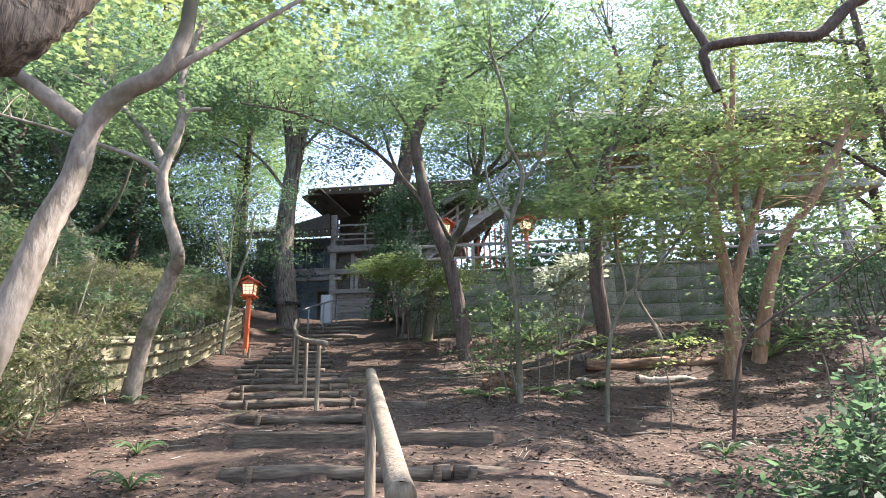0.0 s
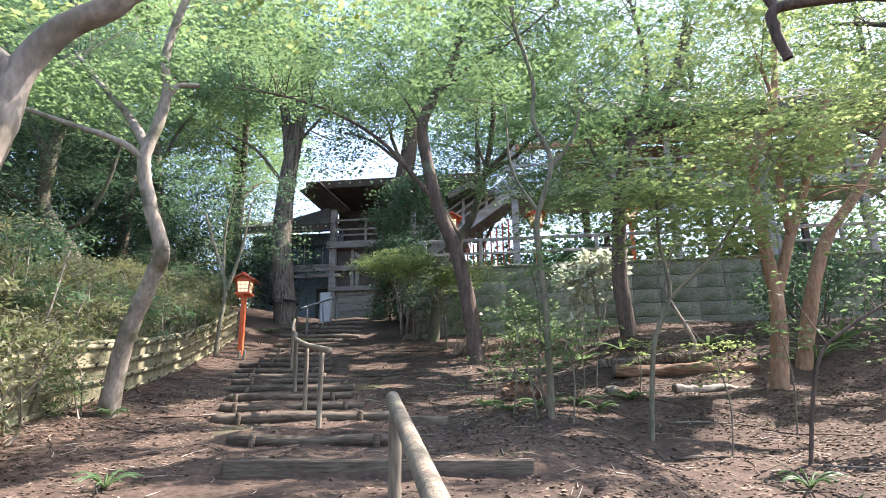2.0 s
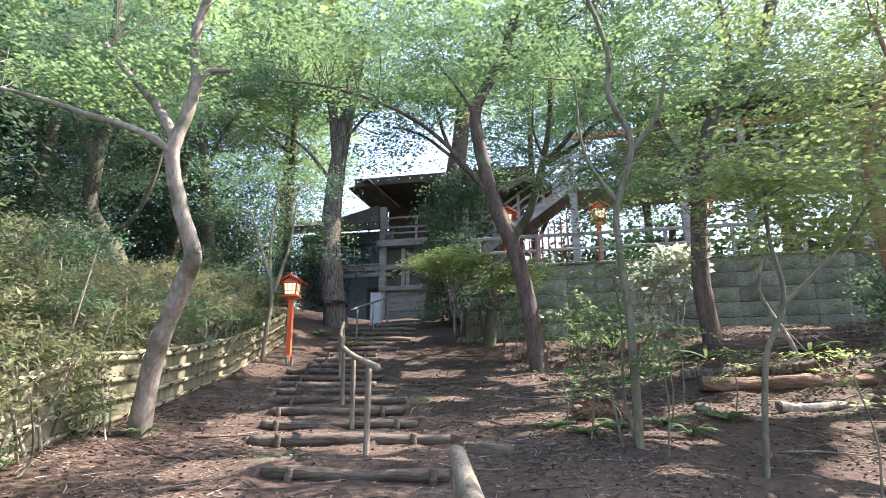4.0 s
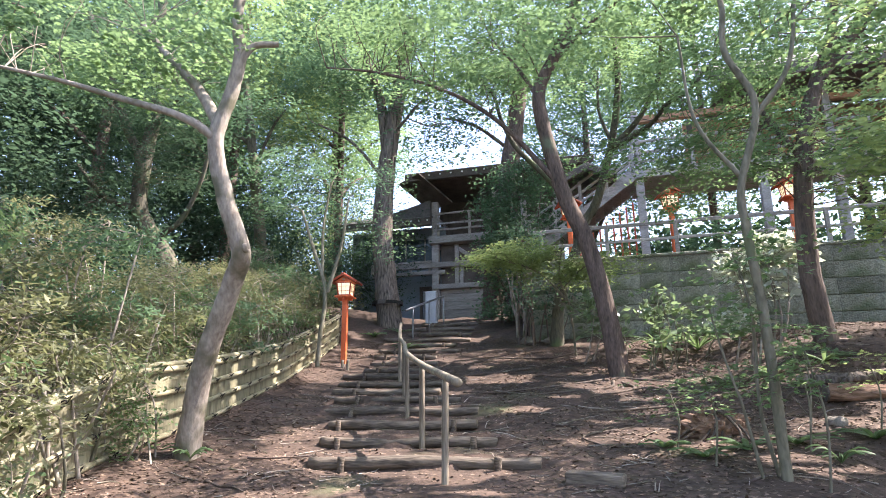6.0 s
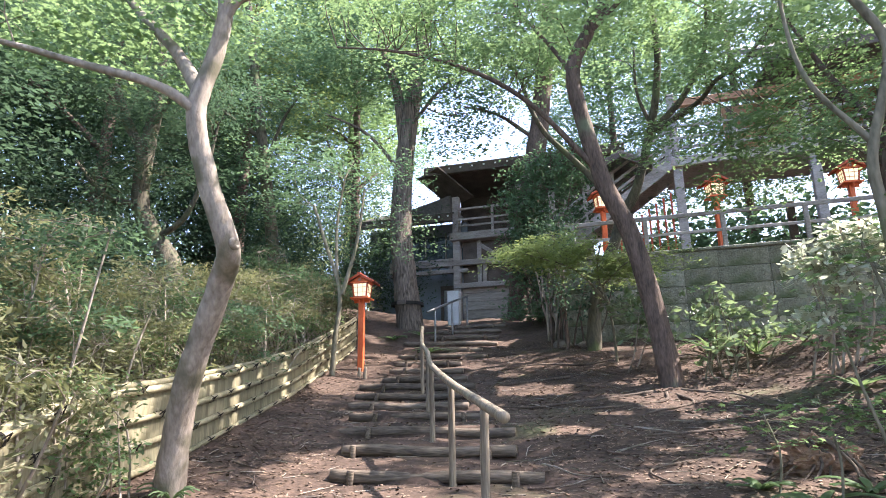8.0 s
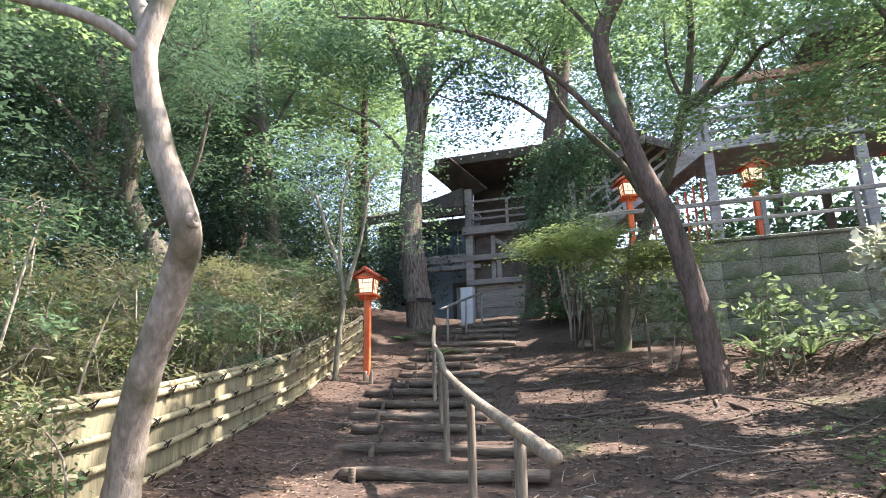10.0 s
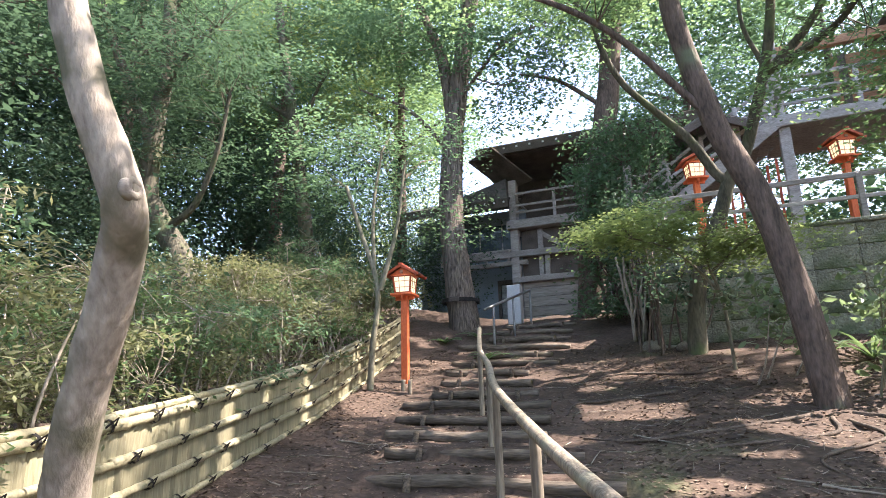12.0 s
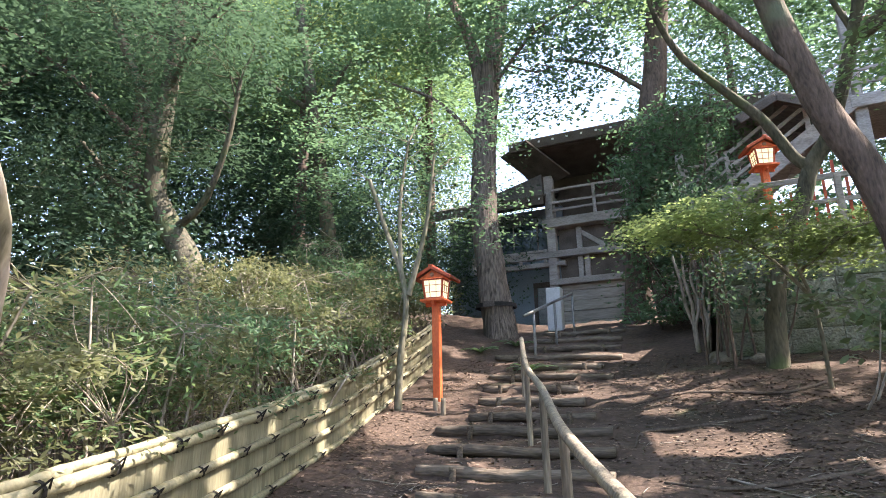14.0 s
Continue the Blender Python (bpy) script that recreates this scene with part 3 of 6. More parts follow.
# ---- lanterns ----
def lantern(at, turn=0.0, post=1.38, label="vermilion wooden post lantern with a paper-panelled head", z=None, tiles=RED_ROOF):
    """A square post with a box of paper panes under a small gabled roof."""
    x, y = at
    z = ground_z(x, y) if z is None else z
    top = thing("post_lantern", (x, y, z), label, "lantern", "vermilion post lanterns")
    top.rotation_euler = (0, 0, turn)
    part("post", box_bm(-0.055, -0.055, -0.2, 0.055, 0.055, post, 0.008), RED, top)
    part("base_tray", box_bm(-0.19, -0.19, post, 0.19, 0.19, post + 0.035, 0.006), RED, top)
    for k in range(4):
        m = pose(0, 0, 0, 0, 0, 90 * k)
        part("bracket", box_bm(0.05, -0.02, post - 0.06, 0.16, 0.02, post + 0.002, 0.006, m=m), RED, top)
    b0, b1, w0, w1 = post + 0.037, post + 0.33, 0.125, 0.155
    head = thing("head", (0, 0, 0))
    head.parent = top
    for sx in (-1, 1):
        for sy in (-1, 1):
            part("corner_post", bar_bm((sx * w0, sy * w0, b0), (sx * w1, sy * w1, b1), 0.028, 0.028, 0.004), RED_DARK, head)
    for k in range(4):
        m = pose(0, 0, 0, 0, 0, 90 * k)
        bm = bmesh.new()
        q = [(-w0 + 0.012, -w0, b0), (w0 - 0.012, -w0, b0), (w1 - 0.012, -w1, b1), (-w1 + 0.012, -w1, b1)]
        front = [bm.verts.new(m @ Vector(v)) for v in q]
        back = [bm.verts.new(m @ Vector((v[0], v[1] + 0.006, v[2]))) for v in q]
        bm.faces.new(front)
        bm.faces.new(back[::-1])
        part("paper_pane", bm, PAPER, head, "glowing cream paper pane")
        for zz in (b0 + 0.012, b0 + 0.10, b0 + 0.20, b1 - 0.012):
            w = w0 + (w1 - w0) * (zz - b0) / (b1 - b0)
            edge = zz in (b0 + 0.012, b1 - 0.012)
            part("frame_rail" if edge else "glazing_bar", box_bm(-w, -w - 0.010, zz - (0.012 if edge else 0.004), w, -w - 0.002, zz + (0.012 if edge else 0.004), 0.0, m=m), RED_DARK if edge else TIMBER_WARM, head)
        for xx in (-0.045, 0.045):
            part("glazing_bar", bar_bm(m @ Vector((xx, -w0 - 0.006, b0)), m @ Vector((xx * 1.2, -w1 - 0.006, b1)), 0.008, 0.008, 0.0), TIMBER_WARM, head)
    roof = thing("roof", (0, 0, 0))
    roof.parent = top
    for s in (-1, 1):
        part("roof_board", bar_bm((0, 0, post + 0.50), (s * 0.30, 0, post + 0.335), 0.46, 0.028, 0.005), tiles, roof)
        part("bargeboard", bar_bm((s * 0.005, -0.235, post + 0.482), (s * 0.30, -0.235, post + 0.318), 0.02, 0.045, 0.004), RED_DARK, roof)
        part("bargeboard", bar_bm((s * 0.005, 0.235, post + 0.482), (s * 0.30, 0.235, post + 0.318), 0.02, 0.045, 0.004), RED_DARK, roof)
    part("ridge_cap", box_bm(-0.035, -0.245, post + 0.49, 0.035, 0.245, post + 0.525, 0.006), RED_DARK, roof)
    bm = bmesh.new()
    a = [bm.verts.new(v) for v in ((-0.2, -0.17, post + 0.335), (0.2, -0.17, post + 0.335), (0, -0.17, post + 0.46))]
    b = [bm.verts.new((v.co.x, 0.17, v.co.z)) for v in a]
    bm.faces.new(a)
    bm.faces.new(b[::-1])
    for i in range(3):
        j = (i + 1) % 3
        bm.faces.new((a[j], a[i], b[i], b[j]))
    part("gable_panel", bm, RED, roof)
    bm = bmesh.new()
    bmesh.ops.create_cone(bm, cap_ends=True, segments=14, radius1=0.03, radius2=0.03, depth=0.012, matrix=pose(0, -0.176, post + 0.385, 90))
    part("crest_disc", bm, TIMBER_WARM, roof, "small round gilt crest")
    return top


lantern((-5.93, 15.35), 0.12, 1.40)
TERRACE = 5.26
for lx in (-1.24, 1.22, 3.85):
    lantern((lx, 18.5), 0.3 if lx < 3 else 0.1, 1.40, z=TERRACE, tiles=RED_DARK, label="vermilion wooden post lantern on the terrace behind the railing")


# ---- stone retaining wall and terrace ----
WALL_Y, WX0, WX1 = 17.5, -2.25, 15.0
wall = part("wall_retaining", box_bm(WX0 + 0.02, WALL_Y + 0.02, 2.6, WX1, WALL_Y + 0.5, TERRACE - 0.02), MORTAR)
tagged(wall, "grey-green cut tuff block retaining wall with mossy stains", "wall", kind="structure")
terrace = part("terrace", box_bm(WX0, WALL_Y + 0.5, 2.6, 40, 48, TERRACE), SOIL)
tagged(terrace, "flat earth terrace behind the stone wall", "terrace", kind="structure")
for w in (0.66, 0.94):
    me = bpy.data.meshes.new("stone_block")
    bm = box_bm(-w / 2, -0.07, -0.172, w / 2, 0.12, 0.174, 0.009)
    bm.to_mesh(me)
    bm.free()
    me.materials.append(STONE)
stone = [m for m in bpy.data.meshes if m.name.startswith("stone_block")]
rows = 6
for r in range(rows):
    x, k = WX0, r
    while x < 9.5:
        me = stone[0] if (k * 7 + r) % 2 else stone[1]
        w = 0.66 if me == stone[0] else 0.94
        o = new("stone_block", me)
        o.parent = wall
        o.location = (x + w / 2, WALL_Y + 0.02 + 0.012 * math.sin(k * 5.1 + r), TERRACE - 0.18 - r * 0.354)
        o.rotation_euler = (0.012 * math.sin(k * 3 + r), 0, 0.012 * math.cos(k * 2 + r * 3))
        x += w + 0.006
        k += 1
coping = part("coping", box_bm(WX0 - 0.05, WALL_Y - 0.09, TERRACE, WX1, WALL_Y + 0.42, TERRACE + 0.07, 0.015), STONE)
tagged(coping, "low stone coping along the wall top", "coping", kind="structure")
# railing on the wall
rail = thing("terrace_railing", (0, 17.75, TERRACE + 0.07), "grey wooden post and rail fence along the terrace edge", "railing")
for k in range(10):
    x = -1.9 + 1.55 * k
    part("post", box_bm(x - 0.045, -0.045, 0, x + 0.045, 0.045, 0.82, 0.008), TIMBER, rail)
for h, s in ((0.80, 0.06), (0.42, 0.045)):
    part("rail", bar_bm((-2.1, 0, h), (13, 0, h), s, s * 1.4, 0.006), TIMBER, rail)


# ---- timber building parts ----
def railing(parent, a, b, z, h, posts, rails=(0.28, 0.55, 1.0), mat=TIMBER):
    a, b = Vector(a), Vector(b)
    for k in range(posts):
        p = a.lerp(b, k / (posts - 1))
        part("baluster", box_bm(p.x - 0.045, p.y - 0.045, z, p.x + 0.045, p.y + 0.045, z + h * 1.02, 0.006), mat, parent)
    for r in rails:
        part("rail", bar_bm((a.x - 0.08, a.y, z + h * r), (b.x + 0.08, b.y, z + h * r), 0.06, 0.07, 0.006), mat, parent)


def eave(parent, x0, x1, y0, z0, y1, z1, thick=0.10, step=0.42, gable=0.5):
    """A sloping roof plane rising from its eave at y0 to its ridge at y1, with white-tipped rafters."""
    part("roof_plane", bar_bm(((x0 + x1) / 2, y0, z0), ((x0 + x1) / 2, y1, z1), x1 - x0, thick, 0.01), ROOF, parent)
    part("fascia", box_bm(x0, y0 - 0.03, z0 - 0.27, x1, y0 + 0.02, z0 + 0.03, 0.006), TIMBER_DARK, parent)
    d = Vector((0, y1 - y0, z1 - z0)).normalized()
    n = int((x1 - x0 - 0.2) / step)
    for k in range(n + 1):
        x = x0 + 0.12 + (x1 - x0 - 0.24) * k / n
        a = Vector((x, y0 - 0.02, z0 - 0.17))
        r = part("rafter", bar_bm(a, a + d * 2.6, 0.075, 0.09, 0.0), TIMBER_DARK, parent)
        part("rafter_tip", box_bm(x - 0.03, y0 - 0.05, z0 - 0.12, x + 0.03, y0 - 0.034, z0 - 0.065, 0.0), WHITE, r, "white painted rafter end")


# ---- gatehouse at the head of the steps ----
gate = thing("timber_hall", (0, 0, 0), "tall weathered grey timber hall with balconies at the stair head", "building")
GY_ = 25.0
for x, z1 in ((-6.68, 9.7), (-4.3, 9.9), (-2.0, 9.9)):
    part("column", box_bm(x - 0.13, GY_ - 0.13, 4.2, x + 0.13, GY_ + 0.13, z1, 0.015), TIMBER, gate)
part("upper_wall", box_bm(-6.95, GY_ + 1.6, 8.2, -1.2, GY_ + 1.75, 11.2), TIMBER_DARK, gate)
part("balcony_floor", box_bm(-6.9, GY_ - 0.25, 8.02, -1.2, GY_ + 1.6, 8.30, 0.015), TIMBER, gate)
railing(gate, (-6.6, GY_ - 0.2, 0), (-1.4, GY_ - 0.2, 0), 8.30, 0.88, 5)
part("side_rail", bar_bm((-6.68, GY_, 9.15), (-6.68, GY_ + 1.6, 9.15), 0.06, 0.08), TIMBER, gate)
for z, h in ((7.20, 0.20), (6.36, 0.18)):
    part("beam", box_bm(-9.2 if z > 7 else -6.8, GY_ - 0.17, z - h / 2, -2.0, GY_ + 0.02, z + h / 2, 0.012), TIMBER, gate)
part("beam", box_bm(-9.2, GY_ - 0.12, 6.86, -6.3, GY_ + 0.06, 7.0, 0.012), TIMBER, gate)
part("brace", bar_bm((-5.9, GY_ + 0.1, 7.9), (-5.0, GY_ + 0.1, 7.25), 0.1, 0.14), TIMBER, gate)
part("short_post", box_bm(-5.95, GY_ + 0.0, 6.4, -5.8, GY_ + 0.15, 8.0, 0.01), TIMBER, gate)
part("short_post", box_bm(-5.75, GY_ - 0.05, 6.45, -5.6, GY_ + 0.1, 7.1, 0.01), TIMBER, gate)
for k in range(7):
    part("wall_board", box_bm(-6.5, GY_ + 0.02 + 0.012 * (k % 2), 4.3 + 0.30 * k, -2.0, GY_ + 0.09, 4.59 + 0.30 * k, 0.008), CEDAR, gate)
part("lower_wall", box_bm(-6.5, GY_ + 0.10, 4.3, -2.0, GY_ + 0.25, 8.0), TIMBER_DARK, gate)
part("recess_wall", box_bm(-10.5, GY_ + 1.0, 4.3, -6.5, GY_ + 1.15, 7.1), BLUE_WALL, gate, "blue-grey painted lower wall")
part("upper_recess_wall", box_bm(-10.5, GY_ + 0.9, 7.1, -6.55, GY_ + 1.05, 9.0), BLUE_WALL, gate)
for k in range(3):
    wn_ = part("window", box_bm(-8.95 + 0.8 * k, GY_ + 0.84, 7.45, -8.2 + 0.8 * k, GY_ + 0.88, 8.5), GLASS, gate, "dark window pane reflecting leaves")
    part("window_frame", box_bm(-8.99 + 0.8 * k, GY_ + 0.82, 7.40, -8.95 + 0.8 * k, GY_ + 0.90, 8.55), TIMBER, wn_)
part("door_frame", box_bm(-7.62, GY_ + 0.9, 4.3, -7.52, GY_ + 0.99, 6.5, 0.005), TIMBER_DARK, gate)
part("door_head", box_bm(-7.62, GY_ + 0.88, 6.45, -6.5, GY_ + 0.99, 6.6, 0.005), TIMBER_DARK, gate)
for k in range(12):
    part("shutter_slat", box_bm(-7.50, GY_ + 0.95 + 0.004 * (k % 2), 4.75 + 0.142 * k, -6.5, GY_ + 0.985, 4.885 + 0.142 * k, 0.004), METAL, gate, "grey shutter slat" if k == 0 else "")
railing(gate, (-9.2, GY_ - 0.1, 0), (-6.9, GY_ - 0.1, 0), 7.0, 0.36, 4, rails=(0.55, 1.0))
eave(gate, -7.55, -0.6, GY_ - 1.1, 10.52, GY_ + 2.6, 12.0)
part("soffit", bar_bm((-4.2, GY_ - 1.0, 10.27), (-4.2, GY_ + 1.7, 10.2), 7.0, 0.05), TIMBER_DARK, gate)
part("soffit_edge", bar_bm((-7.45, GY_ - 1.0, 10.42), (-6.5, GY_ + 0.2, 9.6), 1.4, 0.06), TIMBER_DARK, gate)
eave(gate, -10.5, -6.75, GY_ - 0.45, 8.98, GY_ + 2.2, 10.0, 0.08, 0.3)
bm = bmesh.new()
front = [bm.verts.new(v) for v in ((-9.7, GY_ - 0.3, 8.98), (-6.82, GY_ - 0.3, 8.98), (-6.82, GY_ - 0.3, 9.72))]
back = [bm.verts.new((v.co.x, GY_ + 0.6, v.co.z)) for v in front]
bm.faces.new(front)
bm.faces.new(back[::-1])
for i in range(3):
    bm.faces.new((front[(i + 1) % 3], front[i], back[i], back[(i + 1) % 3]))
part("hip_roof", bm, ROOF, gate)
cab = thing("white_cabinet", (-5.66, 21.0, ground_z(-5.66, 21.0) - 0.02), "plain white upright metal cabinet beside the steps", "cabinet")
part("body", box_bm(-0.17, -0.12, 0, 0.17, 0.12, 0.98, 0.012), WHITE_GREY, cab)
part("door_panel", box_bm(-0.15, -0.128, 0.04, 0.15, -0.118, 0.94, 0.004), WHITE_GREY, cab)

# ---- main hall on the terrace ----
hall = thing("raised_hall", (0, 0, 0), "raised wooden temple hall with balcony and broad eaves above the wall", "building")
HY = 20.5
for x in (0.66, 3.82, 5.58, 8.4, 11.2):
    part("column", box_bm(x - 0.11, HY - 0.11, TERRACE, x + 0.11, HY + 0.11, 8.2, 0.012), TIMBER, hall)
    part("upper_column", box_bm(x - 0.09, HY - 0.09, 8.46, x + 0.09, HY + 0.09, 10.3, 0.012), TIMBER, hall)
part("floor_beam", box_bm(0.5, HY - 0.2, 8.2, 12.5, HY + 0.1, 8.46, 0.015), TIMBER, hall)
part("floor", box_bm(0.5, HY + 0.1, 8.30, 12.5, HY + 2.05, 8.44), TIMBER, hall)
railing(hall, (0.66, HY - 0.12, 0), (12.3, HY - 0.12, 0), 8.46, 0.85, 9, rails=(0.3, 0.62, 1.0))
part("hall_wall", box_bm(2.2, HY + 1.9, 8.44, 12.5, HY + 2.05, 10.6), TIMBER_WARM, hall, "brown wooden wall panels")
for k in range(6):
    part("wall_post", box_bm(2.3 + 1.9 * k, HY + 1.82, 8.44, 2.46 + 1.9 * k, HY + 1.9, 10.6, 0.008), TIMBER_DARK, hall)
part("lintel", box_bm(0.6, HY - 0.08, 9.92, 12.5, HY + 0.08, 10.12, 0.01), TIMBER_WARM, hall)
eave(hall, 2.85, 13.0, HY - 1.15, 10.55, HY + 4.2, 13.6, 0.14, 0.45)
part("soffit", bar_bm((7.9, HY - 1.1, 10.32), (7.9, HY + 2.0, 10.75), 10.0, 0.05), TIMBER_DARK, hall)
for x in (4.2, 8.2, 11.5):
    part("rear_column", box_bm(x - 0.11, HY + 4.5, TERRACE, x + 0.11, HY + 4.7, 8.3, 0.01), TIMBER_DARK, hall)
# stair from the terrace up to the balcony
flight = thing("covered_stair", (0, 0, 0), "grey timber stair with slatted rails under a brown gable", "stair")
for y in (HY - 0.15, HY + 1.1):
    part("stringer", bar_bm((-2.6, y, 6.15), (0.55, y, 8.35), 0.07, 0.30), TIMBER, flight)
    for k, h in enumerate((0.35, 0.62, 0.92)):
        part("handrail", bar_bm((-2.6, y, 6.2 + h), (0.6, y, 8.4 + h), 0.05, 0.07), TIMBER, flight)
    for k in range(5):
        x = -2.5 + 0.75 * k
        zz = 6.2 + (x + 2.6) * 0.70
        part("baluster", box_bm(x - 0.045, y - 0.045, zz, x + 0.045, y + 0.045, zz + 0.98, 0.006), TIMBER, flight)
for k in range(12):
    x = -2.5 + 0.26 * k
    part("tread", box_bm(x, HY - 0.12, 6.22 + 0.181 * k, x + 0.30, HY + 1.07, 6.26 + 0.181 * k, 0.004), TIMBER, flight)
part("landing_post", box_bm(-2.72, HY - 0.22, TERRACE, -2.56, HY - 0.06, 7.9, 0.01), TIMBER, flight)
for k in range(9):
    part("lattice_slat", bar_bm((-1.1 + 0.19 * k, HY - 0.02, TERRACE + 0.3), (-1.1 + 0.19 * k, HY - 0.02, 6.5 + 0.132 * k), 0.03, 0.05, 0.0), RED_DARK, flight, "dull red lattice slat" if k == 0 else "")
for s in (-1, 1):
    part("gable_board", bar_bm((-0.75, HY - 0.6, 8.55), (-0.75 + s * 0.7, HY - 0.6, 8.2), 0.09, 0.16), TIMBER_DARK, flight, "dark brown gable board")
    part("gable_roof", bar_bm((-0.75, HY + 0.6, 8.67), (-0.75 + s * 0.8, HY + 0.6, 8.27), 2.3, 0.08), ROOF, flight)

# ---- trees ----
def tree(name, limbs, bark, crown, label, leaf=MAPLE, size=0.07, per=45, radius=0.45, shape=LEAF_KITE, twig=0.009, share=0.4, seg=12, category="tree", group="", flat=0.07, sink=0.25, rough=0.05):
    """A trunk and limbs, each (points, first radius, last radius), with twigs and a crown of leaf sprays."""
    base = Vector(limbs[0][0][0])
    top = thing(name, base, label, category, group)
    roots = []
    for i, (pts, r0, r1) in enumerate(limbs):
        p = [Vector(q) - base for q in pts]
        if i == 0 and sink:
            p = [p[0] - Vector((0, 0, sink))] + p
        v, f, line = tube(p, r0, r1, seg=seg if i == 0 else max(7, seg - 3), steps=6, rough=rough, flare=0.45 if i == 0 and sink else 0.0)
        me = np_mesh("trunk" if i == 0 else "limb", v[:-2], f, 4)
        me.shade_smooth()
        finish("trunk" if i == 0 else "limb", me, bark, top)
        roots += [q for q in line[len(line) // (2 if i == 0 else 4):]]
    if crown:
        cl = [(x - base.x, y - base.y, z - base.z, a, b, c, n) for x, y, z, a, b, c, n in crown]
        P, N, mids = sprays(cl, per, radius, flat)
        stay = shaded(P + np.array(base))
        P, N = P[stay], N[stay]
        tagged(finish("crown", leaf_mesh("crown", P, N, size, shape), leaf, top), kind="stuff")
        if twig:
            tagged(finish("twig_work", twig_mesh("twig_work", roots, mids, twig, share), bark, top), kind="stuff")
    return top


G = ground_z
# pale smooth maple close to the path, forked
tree("maple_tree", [
    ([(-2.0, 3.25, G(-2.0, 3.25)), (-1.92, 3.28, 1.2), (-1.80, 3.3, 1.68), (-1.76, 3.35, 2.0), (-1.70, 3.4, 2.36), (-1.61, 3.45, 2.68), (-1.60, 3.5, 2.98), (-1.44, 3.52, 3.2), (-1.22, 3.55, 3.34), (-1.13, 3.58, 3.62), (-1.09, 3.6, 4.0), (-0.9, 3.8, 4.8)], 0.098, 0.035),
    ([(-1.62, 3.5, 2.97), (-1.83, 3.4, 3.15), (-2.06, 3.3, 3.32), (-2.5, 3.1, 3.62), (-3.0, 2.9, 4.3)], 0.055, 0.025),
    ([(-1.22, 3.55, 3.33), (-1.03, 3.63, 3.50), (-0.82, 3.77, 3.75), (-0.4, 4.0, 4.2)], 0.03, 0.012)],
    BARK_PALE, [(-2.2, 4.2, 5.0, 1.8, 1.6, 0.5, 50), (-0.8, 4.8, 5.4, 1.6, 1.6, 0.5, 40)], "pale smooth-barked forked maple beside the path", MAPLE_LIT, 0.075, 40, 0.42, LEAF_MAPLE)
# dark furrowed limb leaning in
tree("old_tree", [([(-2.9, 2.0, G(-2.9, 2)), (-2.7, 2.1, 1.4), (-2.2, 2.35, 2.5), (-1.50, 2.6, 2.95), (-1.40, 2.7, 3.09), (-1.34, 2.8, 3.30), (-1.2, 2.95, 3.75), (-0.9, 3.1, 4.8)], 0.20, 0.13)],
     BARK_ROUGH, [(-1.6, 2.4, 6.2, 2.2, 2.2, 0.7, 60)], "old leaning tree with deeply furrowed dark bark", MAPLE, 0.085, 40, 0.5, rough=0.09)
# S-curved tree by the fence
tree("curved_tree", [
    ([(-4.40, 8.47, G(-4.4, 8.47)), (-4.30, 8.40, 2.05), (-4.15, 8.3, 2.52), (-3.80, 8.15, 3.23), (-3.64, 8.0, 3.47), (-3.74, 7.85, 3.95), (-3.82, 7.74, 4.50), (-3.71, 7.75, 4.96), (-3.64, 7.75, 5.38), (-3.70, 7.75, 5.95), (-3.5, 7.8, 6.9)], 0.125, 0.045),
    ([(-3.78, 7.75, 4.48), (-4.05, 7.55, 4.68), (-4.60, 7.35, 4.86), (-5.06, 7.15, 5.0), (-5.7, 6.9, 5.15)], 0.045, 0.016),
    ([(-3.78, 7.75, 4.62), (-4.2, 7.88, 5.19), (-4.7, 8.0, 5.7), (-5.25, 8.15, 6.3)], 0.062, 0.028),
    ([(-3.66, 7.75, 5.25), (-3.5, 7.75, 5.45), (-3.28, 7.85, 5.5)], 0.04, 0.028)],
    BARK_PALE, [(-4.9, 7.6, 5.6, 1.4, 1.2, 0.4, 46), (-3.9, 8.0, 7.2, 2.0, 1.8, 0.6, 56), (-5.8, 7.4, 6.0, 1.3, 1.4, 0.5, 36), (-2.0, 8.2, 6.9, 1.5, 1.6, 0.5, 36)], "S-curved grey maple standing against the bamboo fence", MAPLE, 0.064, 60, 0.36, LEAF_MAPLE)
kb = bmesh.new()
bmesh.ops.create_uvsphere(kb, u_segments=16, v_segments=10, radius=0.06)
for v in kb.verts:
    d = math.hypot(v.co.x, v.co.y)
    v.co.z = v.co.z * 0.7 - (0.035 * math.exp(-(d / 0.022) ** 2) if v.co.z > 0 else 0)
knot = part("knot", kb, BARK_PALE, bpy.data.objects["curved_tree"], "ringed knot on the trunk", True)
knot.matrix_basis = Matrix.Translation(Vector((-3.575, 7.98, 3.49)) - bpy.data.objects["curved_tree"].location) @ Vector((0.75, 0.1, 0.1)).to_track_quat("Z", "Y").to_matrix().to_4x4()
